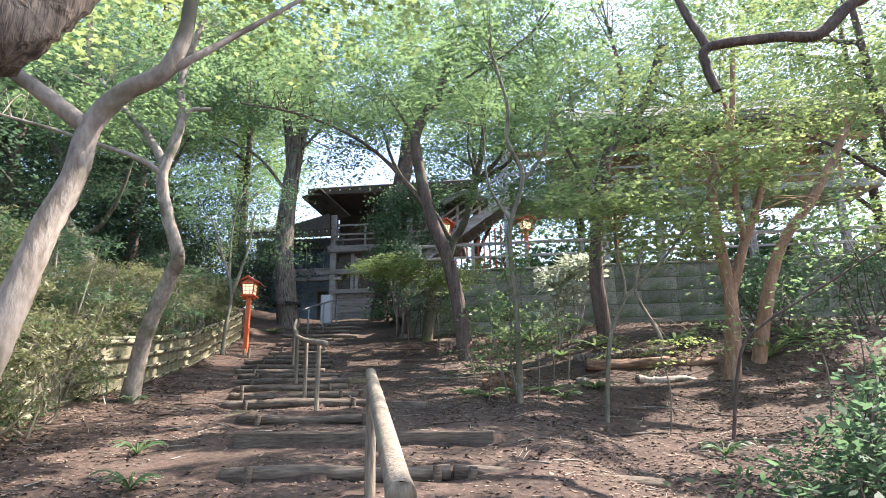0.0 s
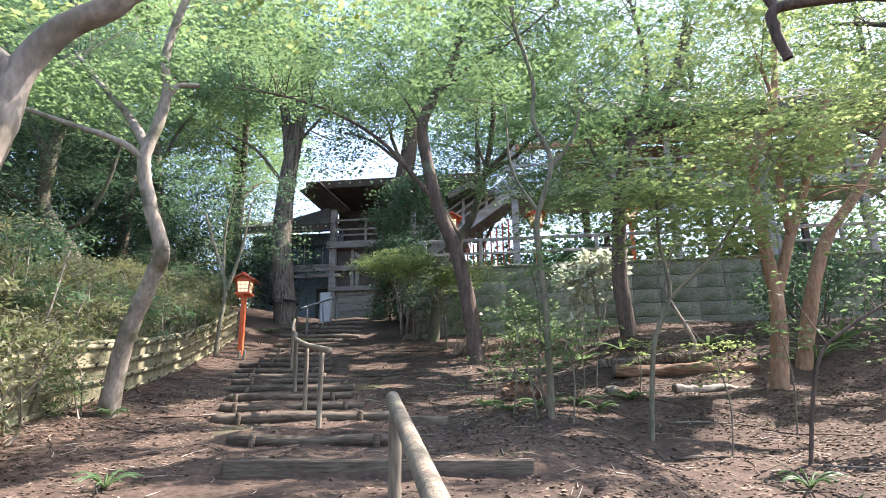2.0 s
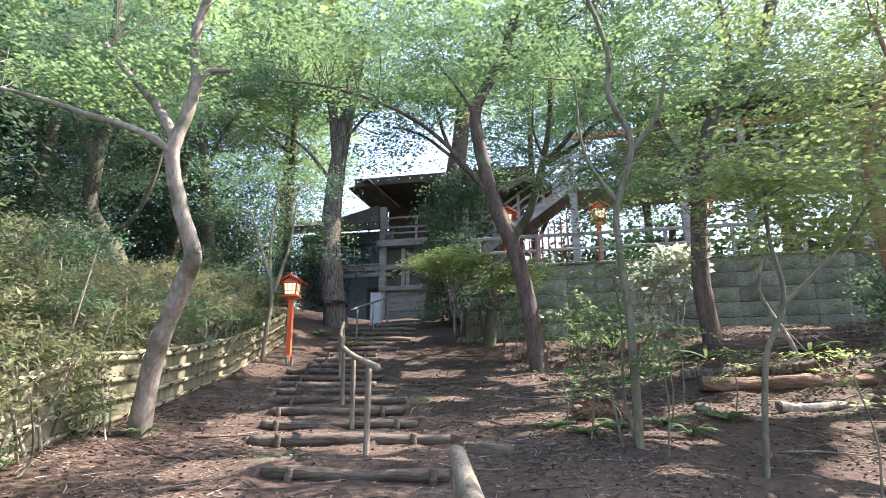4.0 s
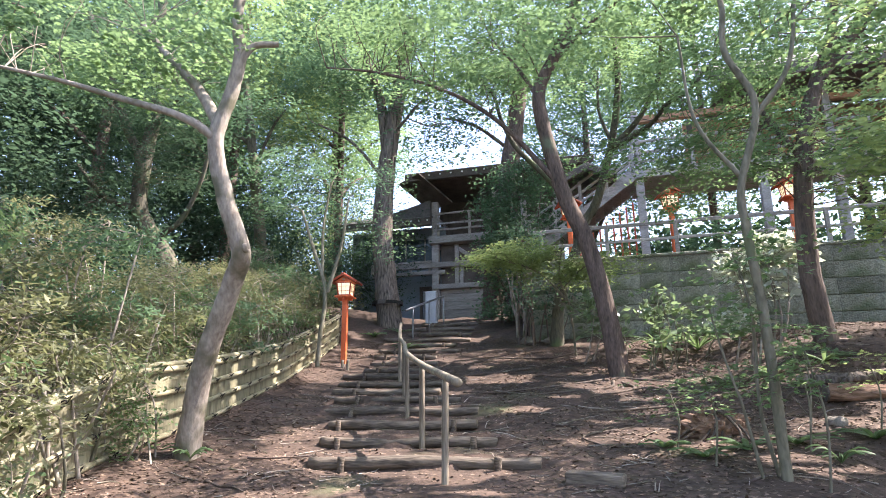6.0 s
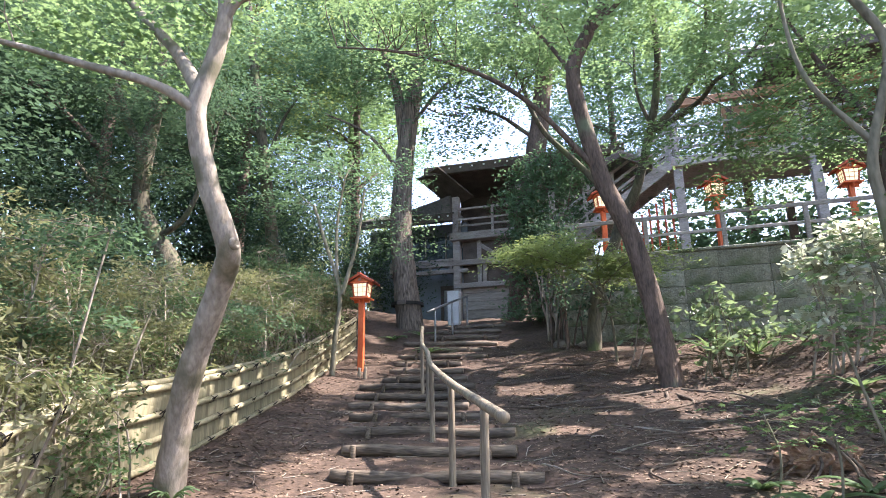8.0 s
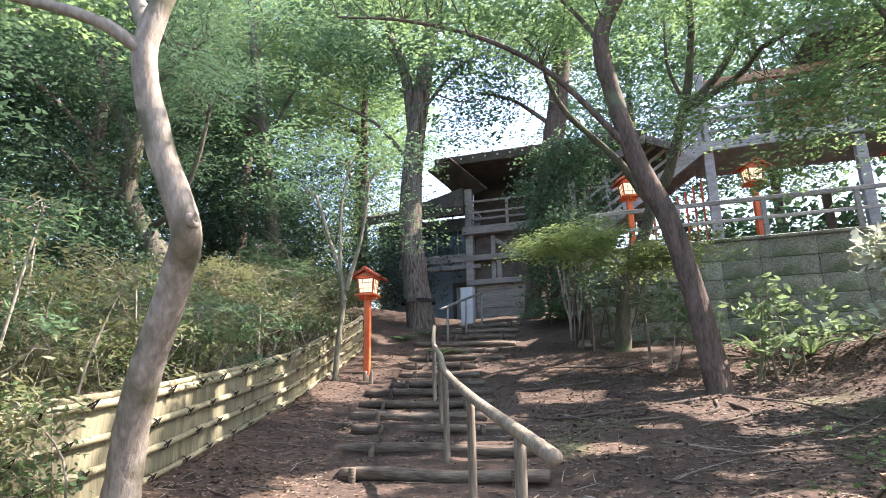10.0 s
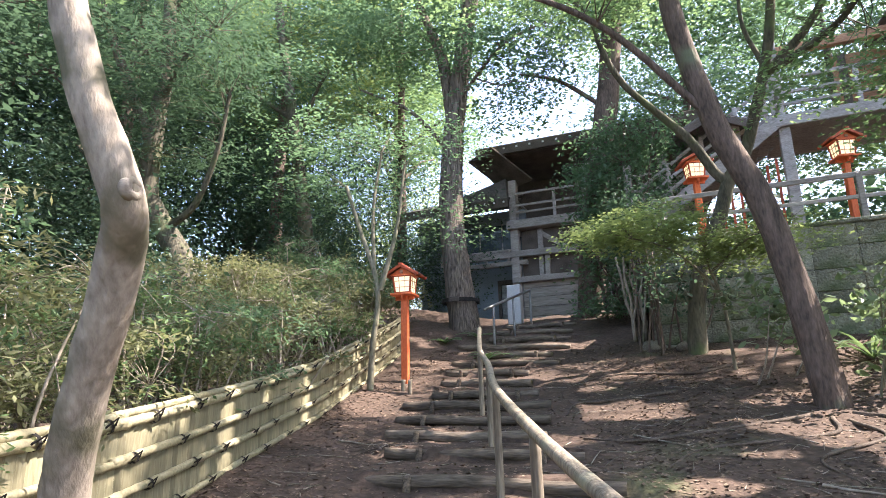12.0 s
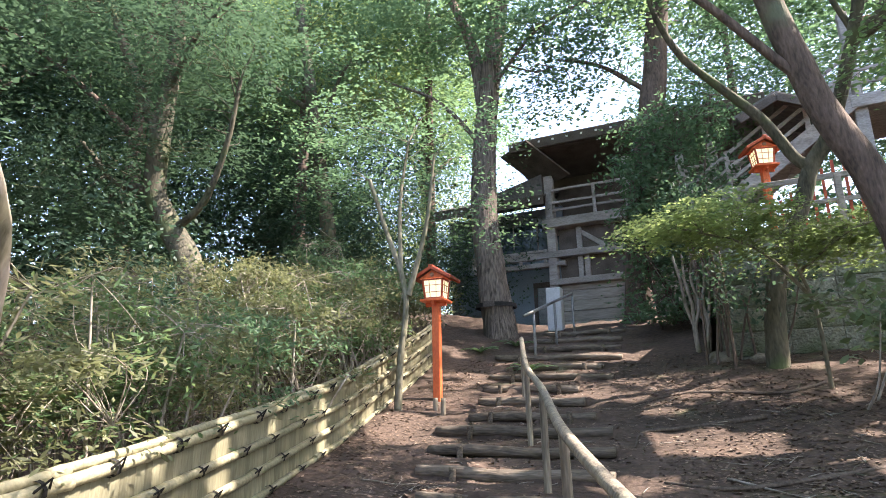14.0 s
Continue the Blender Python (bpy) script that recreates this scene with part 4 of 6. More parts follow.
# dark slanting tree on the slope
tree("slanting_tree", [
    ([(-0.30, 13.9, G(-0.3, 13.9)), (-0.42, 13.92, 3.5), (-0.67, 13.89, 4.79), (-1.0, 13.83, 5.67), (-1.28, 13.77, 6.9), (-1.36, 13.71, 7.73), (-1.08, 13.66, 8.3), (-0.75, 13.6, 8.85), (-0.4, 13.6, 10)], 0.175, 0.09),
    ([(-1.07, 13.8, 5.87), (-2.09, 13.53, 7.13), (-3.1, 13.27, 7.82), (-4.26, 13.0, 8.22), (-5.3, 12.8, 8.4)], 0.052, 0.016),
    ([(-1.32, 13.72, 7.5), (-1.7, 13.9, 8.3), (-2.3, 14.1, 9.3)], 0.05, 0.02),
    ([(-1.1, 13.66, 8.25), (-0.2, 13.4, 8.9), (0.7, 13.2, 9.3), (1.6, 13.0, 9.9)], 0.045, 0.015)],
    BARK_DARK, [(-2.6, 13.4, 8.9, 2.4, 2.0, 0.7, 110), (0.8, 14.2, 9.4, 2.4, 2.2, 0.8, 140), (-0.2, 13.0, 10.8, 3.4, 2.8, 0.7, 170), (1.0, 14.6, 6.4, 1.2, 1.0, 0.5, 26), (-4.2, 13.0, 9.2, 1.8, 1.6, 0.6, 40), (-1.9, 12.0, 7.6, 1.4, 1.3, 0.45, 34), (1.6, 13.2, 7.3, 1.8, 1.0, 0.7, 50), (3.2, 14.0, 6.6, 1.5, 0.9, 0.6, 34)],
    "dark slanting maple with a bowed trunk on the slope", MAPLE, 0.068, 70, 0.45, LEAF_LOBED, 0.016)
# dark tree before the wall
tree("wall_tree", [([(2.50, 12.85, G(2.5, 12.85)), (2.43, 12.8, 3.6), (2.43, 12.8, 4.2), (2.58, 12.8, 5.5), (2.96, 12.8, 6.8), (3.68, 12.8, 7.7), (4.2, 12.8, 9.0)], 0.16, 0.10),
     ([(2.58, 12.8, 5.5), (2.2, 13.2, 6.6), (1.8, 13.4, 7.8)], 0.06, 0.02), ([(2.9, 12.8, 6.7), (3.2, 12.4, 7.8), (3.0, 12.2, 9.2)], 0.08, 0.03)],
     BARK_DARK, [(3.4, 12.6, 9.6, 2.8, 2.4, 0.9, 160), (3.6, 12.2, 7.4, 2.2, 1.2, 0.8, 56), (4.6, 13.0, 6.0, 1.6, 1.0, 0.5, 30), (2.4, 12.6, 11.0, 3.4, 2.8, 0.7, 120), (5.0, 12.0, 7.4, 1.4, 1.4, 0.6, 30), (2.6, 12.4, 5.6, 1.3, 0.8, 0.5, 84), (4.2, 12.6, 5.3, 1.5, 0.9, 0.5, 84), (6.0, 13.0, 5.6, 1.6, 1.0, 0.6, 70), (3.4, 13.2, 6.4, 1.8, 0.9, 0.6, 62), (1.7, 13.7, 6.2, 1.1, 0.8, 0.5, 56), (5.4, 13.3, 6.7, 1.6, 1.0, 0.8, 54), (5.6, 14.6, 9.4, 2.2, 2.0, 0.8, 66), (7.6, 13.4, 9.8, 2.4, 2.2, 0.8, 60)], "dark-barked maple rising in front of the stone wall", MAPLE, 0.062, 58, 0.5, LEAF_LOBED, twig=0.016)
# thin crooked maple
tree("young_maple", [([(0.80, 8.25, G(0.8, 8.25)), (0.80, 8.26, 2.6), (0.76, 8.27, 3.37), (0.77, 8.28, 3.74), (0.96, 8.28, 4.42), (0.78, 8.29, 4.96), (0.8, 8.3, 5.5), (0.6, 8.4, 6.4)], 0.041, 0.022),
     ([(0.93, 8.28, 4.3), (1.25, 8.3, 4.75), (1.4, 8.35, 5.4)], 0.028, 0.012), ([(0.78, 8.28, 3.8), (0.5, 8.4, 4.4), (0.45, 8.5, 5.3)], 0.022, 0.01)],
     BARK_MOSS, [(0.7, 8.7, 6.3, 1.6, 1.5, 0.5, 46), (1.7, 8.6, 5.3, 0.9, 0.9, 0.35, 18), (0.2, 8.4, 7.3, 1.9, 1.7, 0.45, 36)], "slender crooked young maple on the slope", MAPLE, 0.07, 42, 0.4, LEAF_MAPLE, 0.01)
tree("sapling", [([(1.80, 8.2, G(1.8, 8.2)), (1.91, 8.19, 2.22), (2.13, 8.19, 2.77), (2.08, 8.2, 3.35), (2.1, 8.2, 3.9)], 0.032, 0.014),
     ([(2.08, 8.18, 2.68), (2.7, 8.25, 3.26), (3.37, 8.33, 4.15), (3.96, 8.4, 4.78)], 0.02, 0.008)],
     BARK_MOSS, [(2.6, 8.3, 3.7, 1.1, 0.8, 0.45, 55), (1.9, 8.3, 4.1, 0.7, 0.7, 0.35, 25), (3.6, 8.4, 4.6, 1.0, 0.9, 0.4, 40)], "thin maple sapling with open sprays of leaves", MAPLE_LIT, 0.065, 36, 0.36, LEAF_MAPLE, 0.007)
tree("twisted_sapling", [([(3.13, 11.57, G(3.13, 11.57)), (3.26, 11.55, 2.58), (2.94, 11.52, 3.28), (2.92, 11.5, 3.6), (3.1, 11.4, 4.3)], 0.04, 0.02)], BARK_PALE,
     [(3.0, 11.4, 4.2, 0.8, 0.7, 0.4, 25), (3.4, 11.2, 2.5, 0.5, 0.5, 0.3, 14)], "twisted pale sapling before the stone wall", MAPLE_LIT, 0.07, 30, 0.35)
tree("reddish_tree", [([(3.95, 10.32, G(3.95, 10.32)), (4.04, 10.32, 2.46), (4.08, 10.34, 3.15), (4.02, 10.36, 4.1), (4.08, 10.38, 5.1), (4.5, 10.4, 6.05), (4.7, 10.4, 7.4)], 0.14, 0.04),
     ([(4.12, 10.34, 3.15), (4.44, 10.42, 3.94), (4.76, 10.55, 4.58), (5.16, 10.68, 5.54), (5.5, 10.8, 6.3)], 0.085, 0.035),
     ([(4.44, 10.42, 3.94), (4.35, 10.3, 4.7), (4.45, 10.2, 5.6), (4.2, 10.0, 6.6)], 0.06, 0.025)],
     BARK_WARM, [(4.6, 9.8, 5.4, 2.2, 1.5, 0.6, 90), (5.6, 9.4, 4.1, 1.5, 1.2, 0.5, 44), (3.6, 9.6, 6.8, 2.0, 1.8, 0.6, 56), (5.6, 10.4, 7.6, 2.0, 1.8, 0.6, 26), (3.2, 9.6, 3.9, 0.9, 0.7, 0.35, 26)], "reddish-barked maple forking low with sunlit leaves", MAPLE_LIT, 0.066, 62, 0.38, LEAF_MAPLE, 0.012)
tree("leaning_tree", [([(4.69, 11.2, G(4.69, 11.2)), (5.05, 11.27, 3.42), (5.4, 11.33, 4.16), (6.09, 11.4, 5.01), (6.8, 11.4, 6.2)], 0.13, 0.06)], BARK_WARM,
     [(6.8, 11.2, 6.8, 1.7, 1.7, 0.7, 34)], "leaning brown tree behind the reddish maple", MAPLE, 0.08, 45, 0.45)
tree("dark_sapling", [([(2.88, 7.2, G(2.88, 7.2)), (3.03, 7.13, 1.92), (3.28, 7.07, 2.21), (3.87, 7.0, 2.56), (4.6, 6.9, 3.0)], 0.021, 0.009)], BARK_DARK,
     [(4.4, 7.0, 3.1, 1.0, 0.7, 0.4, 40), (3.4, 7.3, 2.7, 0.6, 0.5, 0.3, 16)], "bent dark sapling leaning over the litter", MAPLE, 0.065, 36, 0.36, LEAF_MAPLE, 0.007)
tree("overhanging_tree", [([(7.2, 5.2, G(7.2, 5.2)), (6.9, 5.5, 2.5), (6.4, 5.9, 4.4), (5.42, 6.35, 5.68)], 0.22, 0.11),
     ([(5.5, 6.3, 5.66), (4.9, 6.42, 5.6), (4.37, 6.44, 5.39), (4.01, 6.48, 5.08), (3.64, 6.52, 5.11), (2.95, 6.56, 5.08), (2.90, 6.58, 4.85), (2.98, 6.6, 4.58)], 0.07, 0.045),
     ([(2.95, 6.58, 5.06), (2.79, 6.65, 5.53), (2.66, 6.7, 6.0), (2.3, 6.9, 7.0)], 0.05, 0.025)],
     BARK_DARK, [(4.2, 6.6, 6.9, 1.9, 1.5, 0.5, 46), (2.4, 7.0, 7.6, 1.7, 1.5, 0.5, 34), (6.2, 6.6, 5.6, 1.2, 1.2, 0.7, 30)], "dark tree with a long broken branch over the slope", MAPLE_LIT, 0.075, 45, 0.42, LEAF_MAPLE)
# tall trees at the stair head
tree("tall_tree", [([(-6.75, 20.3, G(-6.75, 20.3)), (-7.0, 20.5, 5.9), (-7.2, 20.8, 7.9), (-7.16, 21.1, 10.3), (-6.88, 21.3, 12.7), (-6.5, 21.5, 15.5)], 0.40, 0.22),
     ([(-7.2, 21.1, 10.2), (-7.59, 21.35, 12.4), (-8.14, 21.5, 13.93), (-8.9, 21.6, 16)], 0.20, 0.08), ([(-7.2, 20.9, 9.2), (-8.3, 20.6, 10.6), (-9.8, 20.4, 11.5)], 0.07, 0.025),
     ([(-7.1, 21.1, 10.8), (-5.6, 20.6, 11.9), (-4.3, 20.4, 12.2)], 0.06, 0.02), ([(-6.4, 20.9, 11.3), (-5.7, 20.8, 10.9), (-5.2, 20.8, 10.9), (-4.7, 20.7, 10.5)], 0.025, 0.008)],
     BARK_ROUGH, [(-8.4, 21.2, 14.6, 4.0, 3.5, 2.4, 330), (-9.8, 20.4, 13.0, 3.0, 2.4, 1.2, 26), (-5.0, 20.6, 12.0, 1.7, 1.2, 1.0, 34), (-5.4, 20.8, 10.3, 1.0, 1.0, 0.8, 14), (-5.6, 20.6, 11.6, 1.6, 1.0, 1.1, 30), (-6.6, 21.4, 16.4, 4.2, 3.5, 1.6, 220)], "tall straight tree with furrowed bark beside the stair head", FOREST, 0.13, 48, 0.75, twig=0.02, seg=16, rough=0.04)
tree("great_tree", [([(-3.9, 21.6, G(-3.9, 21.6)), (-3.7, 21.6, 6.8), (-3.3, 21.6, 9.0), (-3.0, 21.6, 10.6), (-2.84, 21.6, 11.7), (-2.5, 21.6, 14.5)], 0.36, 0.24),
     ([(-3.1, 21.6, 10.0), (-4.2, 21.3, 10.9), (-5.2, 21.0, 11.2)], 0.07, 0.03)],
     BARK_DARK, [(-1.4, 21.6, 14.6, 4.5, 3.5, 2.2, 340), (-0.2, 21.4, 12.0, 2.4, 2.0, 1.0, 110), (-4.3, 21.0, 10.6, 1.0, 0.9, 0.7, 16), (-3.2, 21.0, 12.6, 2.0, 1.2, 0.9, 50)], "great dark trunk rising behind the evergreen shrub", FOREST, 0.13, 48, 0.75, twig=0.02, seg=16)
tree("mossy_tree", [
    ([(-1.55, 16.75, G(-1.55, 16.75)), (-1.5, 16.75, 4.0), (-1.34, 16.75, 4.7), (-1.0, 16.72, 5.4), (-0.78, 16.7, 6.0), (-0.50, 16.6, 6.4), (-0.24, 16.4, 7.12), (-0.03, 16.2, 7.82), (0.10, 16.1, 8.5), (0.17, 16.0, 9.3), (0.1, 15.9, 10.4)], 0.145, 0.055),
    ([(-0.82, 16.7, 5.98), (-0.98, 16.68, 6.16), (-1.27, 16.6, 6.72), (-1.71, 16.5, 7.26), (-2.21, 16.3, 7.82), (-2.5, 16.2, 8.47), (-2.66, 16.1, 9.1), (-3.1, 15.9, 9.7)], 0.09, 0.03),
    ([(-0.10, 16.3, 7.5), (0.45, 16.0, 7.92), (0.81, 15.7, 8.38), (1.0, 15.6, 8.9), (1.1, 15.5, 9.8)], 0.075, 0.03),
    ([(-0.10, 16.3, 7.7), (-0.30, 16.3, 8.45), (-0.26, 16.4, 9.5)], 0.045, 0.02),
    ([(0.0, 16.2, 7.5), (0.69, 15.5, 7.6), (1.02, 15.0, 7.78), (1.4, 14.8, 7.9), (2.1, 14.5, 8.6)], 0.06, 0.02)],
    BARK_SHADED, [(-1.2, 15.9, 9.8, 2.2, 1.6, 0.6, 60), (1.3, 15.2, 9.2, 2.0, 1.4, 0.6, 70), (1.6, 14.8, 7.9, 1.7, 1.0, 0.4, 46), (0.3, 15.4, 7.0, 1.2, 0.8, 0.35, 26), (1.0, 14.6, 5.7, 0.9, 0.7, 0.3, 20), (2.6, 14.8, 6.6, 1.4, 0.9, 0.4, 34), (-2.6, 15.8, 9.0, 1.4, 1.2, 0.5, 26)],
    "mossy maple forking low before the stone wall corner", MAPLE, 0.085, 52, 0.5, twig=0.014, share=0.5)
tree("fence_tree", [([(-6.18, 14.65, G(-6.18, 14.65)), (-6.2, 14.75, 3.5), (-6.2, 14.9, 4.45), (-6.62, 15.05, 5.5), (-7.0, 15.2, 6.4)], 0.058, 0.03),
     ([(-6.15, 14.9, 4.4), (-5.95, 15.1, 5.46), (-5.85, 15.2, 6.6)], 0.045, 0.02), ([(-6.3, 14.95, 4.8), (-6.5, 15.3, 6.0), (-6.4, 15.4, 7.0)], 0.035, 0.02)],
     BARK_MOSS, [(-6.6, 15.7, 7.2, 1.9, 1.5, 0.9, 70), (-6.0, 16.2, 6.0, 1.3, 1.2, 0.7, 30)], "slim many-stemmed tree growing at the fence line", FOREST, 0.075, 45, 0.48)


for pts, r, n in (([(0.66, 8.32, G(0.66, 8.32)), (0.58, 8.3, 1.98), (0.53, 8.3, 2.2), (0.48, 8.3, 2.42), (0.42, 8.3, 2.75)], 0.014, 9), ([(0.78, 8.36, G(0.78, 8.36)), (0.71, 8.35, 1.9), (0.71, 8.35, 2.25), (0.73, 8.35, 2.46), (0.72, 8.35, 2.84), (0.66, 8.4, 3.2)], 0.018, 12)):
    x, y, z = pts[-1]
    tree("seedling", [(pts, r, r * 0.5)], BARK_MOSS, [(x, y, z, 0.45, 0.4, 0.25, n)], "tall thin maple seedling beside the young maple", MAPLE, 0.06, 24, 0.24, LEAF_MAPLE, 0.004, 0.8, seg=7, group="maple seedlings", sink=0.06)


# seedlings among the litter
for x, y, hh, n, lf in ((0.40, 8.75, 0.75, 10, MAPLE), (0.15, 9.25, 0.55, 9, MAPLE), (1.25, 9.35, 0.9, 11, MAPLE), (2.35, 7.5, 0.9, 9, MAPLE_LIT), (3.3, 8.4, 1.2, 12, MAPLE), (1.55, 10.4, 1.0, 11, MAPLE), (4.0, 7.6, 1.0, 12, FERN), (2.1, 10.2, 0.7, 8, MAPLE_LIT), (4.9, 8.6, 1.3, 14, MAPLE), (1.0, 8.0, 1.0, 9, MAPLE)):
    z = G(x, y)
    tree("seedling", [([(x, y, z), (x + 0.04, y, z + hh * 0.5), (x - 0.03, y + 0.03, z + hh)], 0.012, 0.006)], BARK_MOSS, [(x, y, z + hh * 0.85, 0.34, 0.32, 0.22, n)], "small maple seedling standing in the litter", lf, 0.055, 22, 0.2, LEAF_MAPLE, 0.004, 0.8, seg=7, group="maple seedlings", sink=0.06)


CANOPY = 125


# ---- forest behind ----
def forest_tree(kind, at, height, trunk, spread, leaf, label, lean=(0.0, 0.0), low=0.35, count=420, size=0.17):
    x, y = at
    z = G(x, y)
    t = [(x, y, z), (x + lean[0] * 0.3, y + lean[1] * 0.3, z + height * 0.3), (x + lean[0] * 0.7, y + lean[1] * 0.7, z + height * 0.65), (x + lean[0], y + lean[1], z + height)]
    limbs = [(t, trunk, trunk * 0.3)]
    for k in range(4):
        a = k * 1.7 + x
        h = z + height * (low + 0.14 * k)
        fx, fy = x + lean[0] * (low + 0.14 * k), y + lean[1] * (low + 0.14 * k)
        limbs.append(([(fx, fy, h), (fx + math.cos(a) * spread * 0.45, fy + math.sin(a) * spread * 0.45, h + height * 0.09), (fx + math.cos(a) * spread * 0.85, fy + math.sin(a) * spread * 0.85, h + height * 0.14)], trunk * 0.35, trunk * 0.1))
    cr = [(x + lean[0] * 0.8, y + lean[1] * 0.8, z + height * 0.82, spread, spread, height * 0.2, int(count * 0.5)), (x + lean[0] * 0.5, y, z + height * 0.56, spread * 0.9, spread * 0.9, height * 0.17, int(count * 0.5))]
    return tree(kind, limbs, BARK_DARK, cr, label, leaf, size, 42, 0.85, LEAF_KITE, 0.018, 0.3, seg=10, group="forest trees")


specs = [(-13.5, 11.0, 11, 0.25, 3.2, EVERGREEN, (0, 0)),
         (-14.5, 16.5, 13, 0.28, 3.6, FOREST, (0.5, 0)), (-13.5, 21.5, 14, 0.28, 3.8, MAPLE_LIT, (0.3, 0)), (-11.0, 25.5, 14, 0.26, 3.6, MAPLE, (0, 0)), (-17.5, 25.0, 16, 0.3, 4.4, FOREST, (0, 0)),
         (-9.6, 8.6, 8, 0.18, 2.6, EVERGREEN, (-0.6, 0.3)), (-12.5, 7.5, 9, 0.22, 3.2, EVERGREEN, (0.4, 0)), (-14.0, 31.0, 16, 0.3, 4.5, FOREST, (0, 0)),
         (-22.0, 20.0, 16, 0.3, 4.8, FOREST, (0, 0)), (-18.5, 14.0, 14, 0.3, 4.4, EVERGREEN, (0, 0)), (-1.0, 31.0, 17, 0.3, 4.6, FOREST, (0, 0)), (4.5, 33.0, 18, 0.32, 5.0, FOREST, (0, 0)),
         (10.0, 31.0, 18, 0.32, 5.0, FOREST, (0, 0)), (16.0, 27.0, 17, 0.3, 5.0, FOREST, (0, 0)), (9.6, 14.6, 8.5, 0.2, 2.6, MAPLE_LIT, (-0.4, 0)), (14.5, 9.0, 9, 0.24, 3.2, MAPLE, (-0.8, 0)),
         # these five stand out of view, added to cut the skylight from behind
         (-4.5, -6.5, 10, 0.25, 3.6, FOREST, (0, 0)), (1.5, -9.0, 11, 0.28, 4.0, FOREST, (0, 0)), (7.0, -6.0, 10, 0.25, 3.6, FOREST, (0, 0)), (-9.5, -1.5, 10, 0.25, 3.6, EVERGREEN, (0, 0)), (12.0, 0.5, 9, 0.25, 3.4, FOREST, (0, 0))]
for x, y, h, r, sp, lf, ln in specs:
    lab = {FOREST: "tall green broadleaf tree in the woods", EVERGREEN: "dark evergreen tree in the shaded wood", MAPLE: "green maple on the wooded slope", MAPLE_LIT: "sunlit maple on the wooded slope"}[lf]
    far = math.hypot(x, y - 7)
    forest_tree("forest_tree", (x, y), h, r, sp, lf, lab, ln, count=int(120 + (15 if lf in (EVERGREEN, MAPLE) else 22) * sp * sp), size=0.085 + 0.0038 * far)


WOOD_LABEL = "dark evergreen tree with a bent trunk in the wood"
tree("forest_tree", [
    ([(-9.1, 14.0, G(-9.1, 14.0)), (-9.45, 14.0, 4.9), (-10.0, 14.0, 5.75), (-10.42, 14.0, 6.5), (-10.38, 14.0, 7.8), (-10.25, 14.0, 8.9), (-10.33, 14.0, 10.2), (-10.5, 14.0, 13.0)], 0.25, 0.10),
    ([(-9.95, 14.0, 5.65), (-9.2, 13.9, 6.0), (-8.7, 13.8, 6.8), (-8.4, 13.7, 7.8)], 0.07, 0.03), ([(-10.42, 14.0, 6.4), (-11.2, 13.8, 6.7), (-11.9, 13.6, 7.5)], 0.09, 0.03), ([(-10.4, 14.0, 7.0), (-10.5, 13.9, 7.7), (-10.75, 13.8, 8.2), (-11.1, 13.6, 9.2), (-11.4, 13.5, 10.0), (-12.0, 13.4, 11.4)], 0.13, 0.06), ([(-10.35, 14.0, 8.2), (-9.3, 13.6, 8.8), (-8.4, 13.4, 9.0)], 0.06, 0.02), ([(-10.3, 14.0, 9.2), (-11.4, 13.6, 10.0), (-12.2, 13.4, 10.4)], 0.06, 0.02)],
    BARK_SHADED, [(-10.2, 13.8, 7.2, 1.9, 1.5, 0.35, 60), (-9.6, 13.4, 8.5, 2.2, 1.6, 0.35, 76), (-10.8, 13.6, 9.6, 2.4, 1.8, 0.4, 80), (-9.8, 13.2, 10.8, 2.4, 1.8, 0.4, 76), (-11.4, 13.4, 6.2, 1.2, 1.2, 0.3, 30), (-8.6, 13.0, 9.6, 1.8, 1.5, 0.4, 50), (-8.6, 12.6, 7.8, 1.3, 1.1, 0.3, 30)], WOOD_LABEL, EVERGREEN, 0.09, 52, 0.6, LEAF_LANCE, 0.014, 0.5, group="forest trees")
tree("forest_tree", [
    ([(-9.7, 18.0, G(-9.7, 18.0)), (-9.73, 18.0, 5.6), (-9.85, 18.0, 6.8), (-10.1, 18.0, 8.3), (-10.33, 18.0, 9.7), (-10.9, 18.0, 12.9), (-11.2, 18.0, 15)], 0.22, 0.10),
    ([(-10.2, 18.0, 8.8), (-9.4, 17.6, 9.9), (-8.8, 17.4, 10.4)], 0.06, 0.02), ([(-10.3, 18.0, 9.6), (-11.3, 17.6, 10.4), (-12.2, 17.4, 11.2)], 0.07, 0.02)],
    BARK_SHADED, [(-9.6, 17.2, 8.6, 2.0, 1.4, 0.35, 40), (-10.6, 17.4, 10.2, 2.2, 1.6, 0.4, 60), (-10.2, 17.4, 12.0, 2.6, 1.8, 0.5, 80), (-9.2, 17.2, 7.2, 1.3, 1.1, 0.3, 24)], "slim leaning maple with soft green tiers in the wood", FOREST, 0.10, 52, 0.7, LEAF_KITE, 0.014, 0.5, group="forest trees")


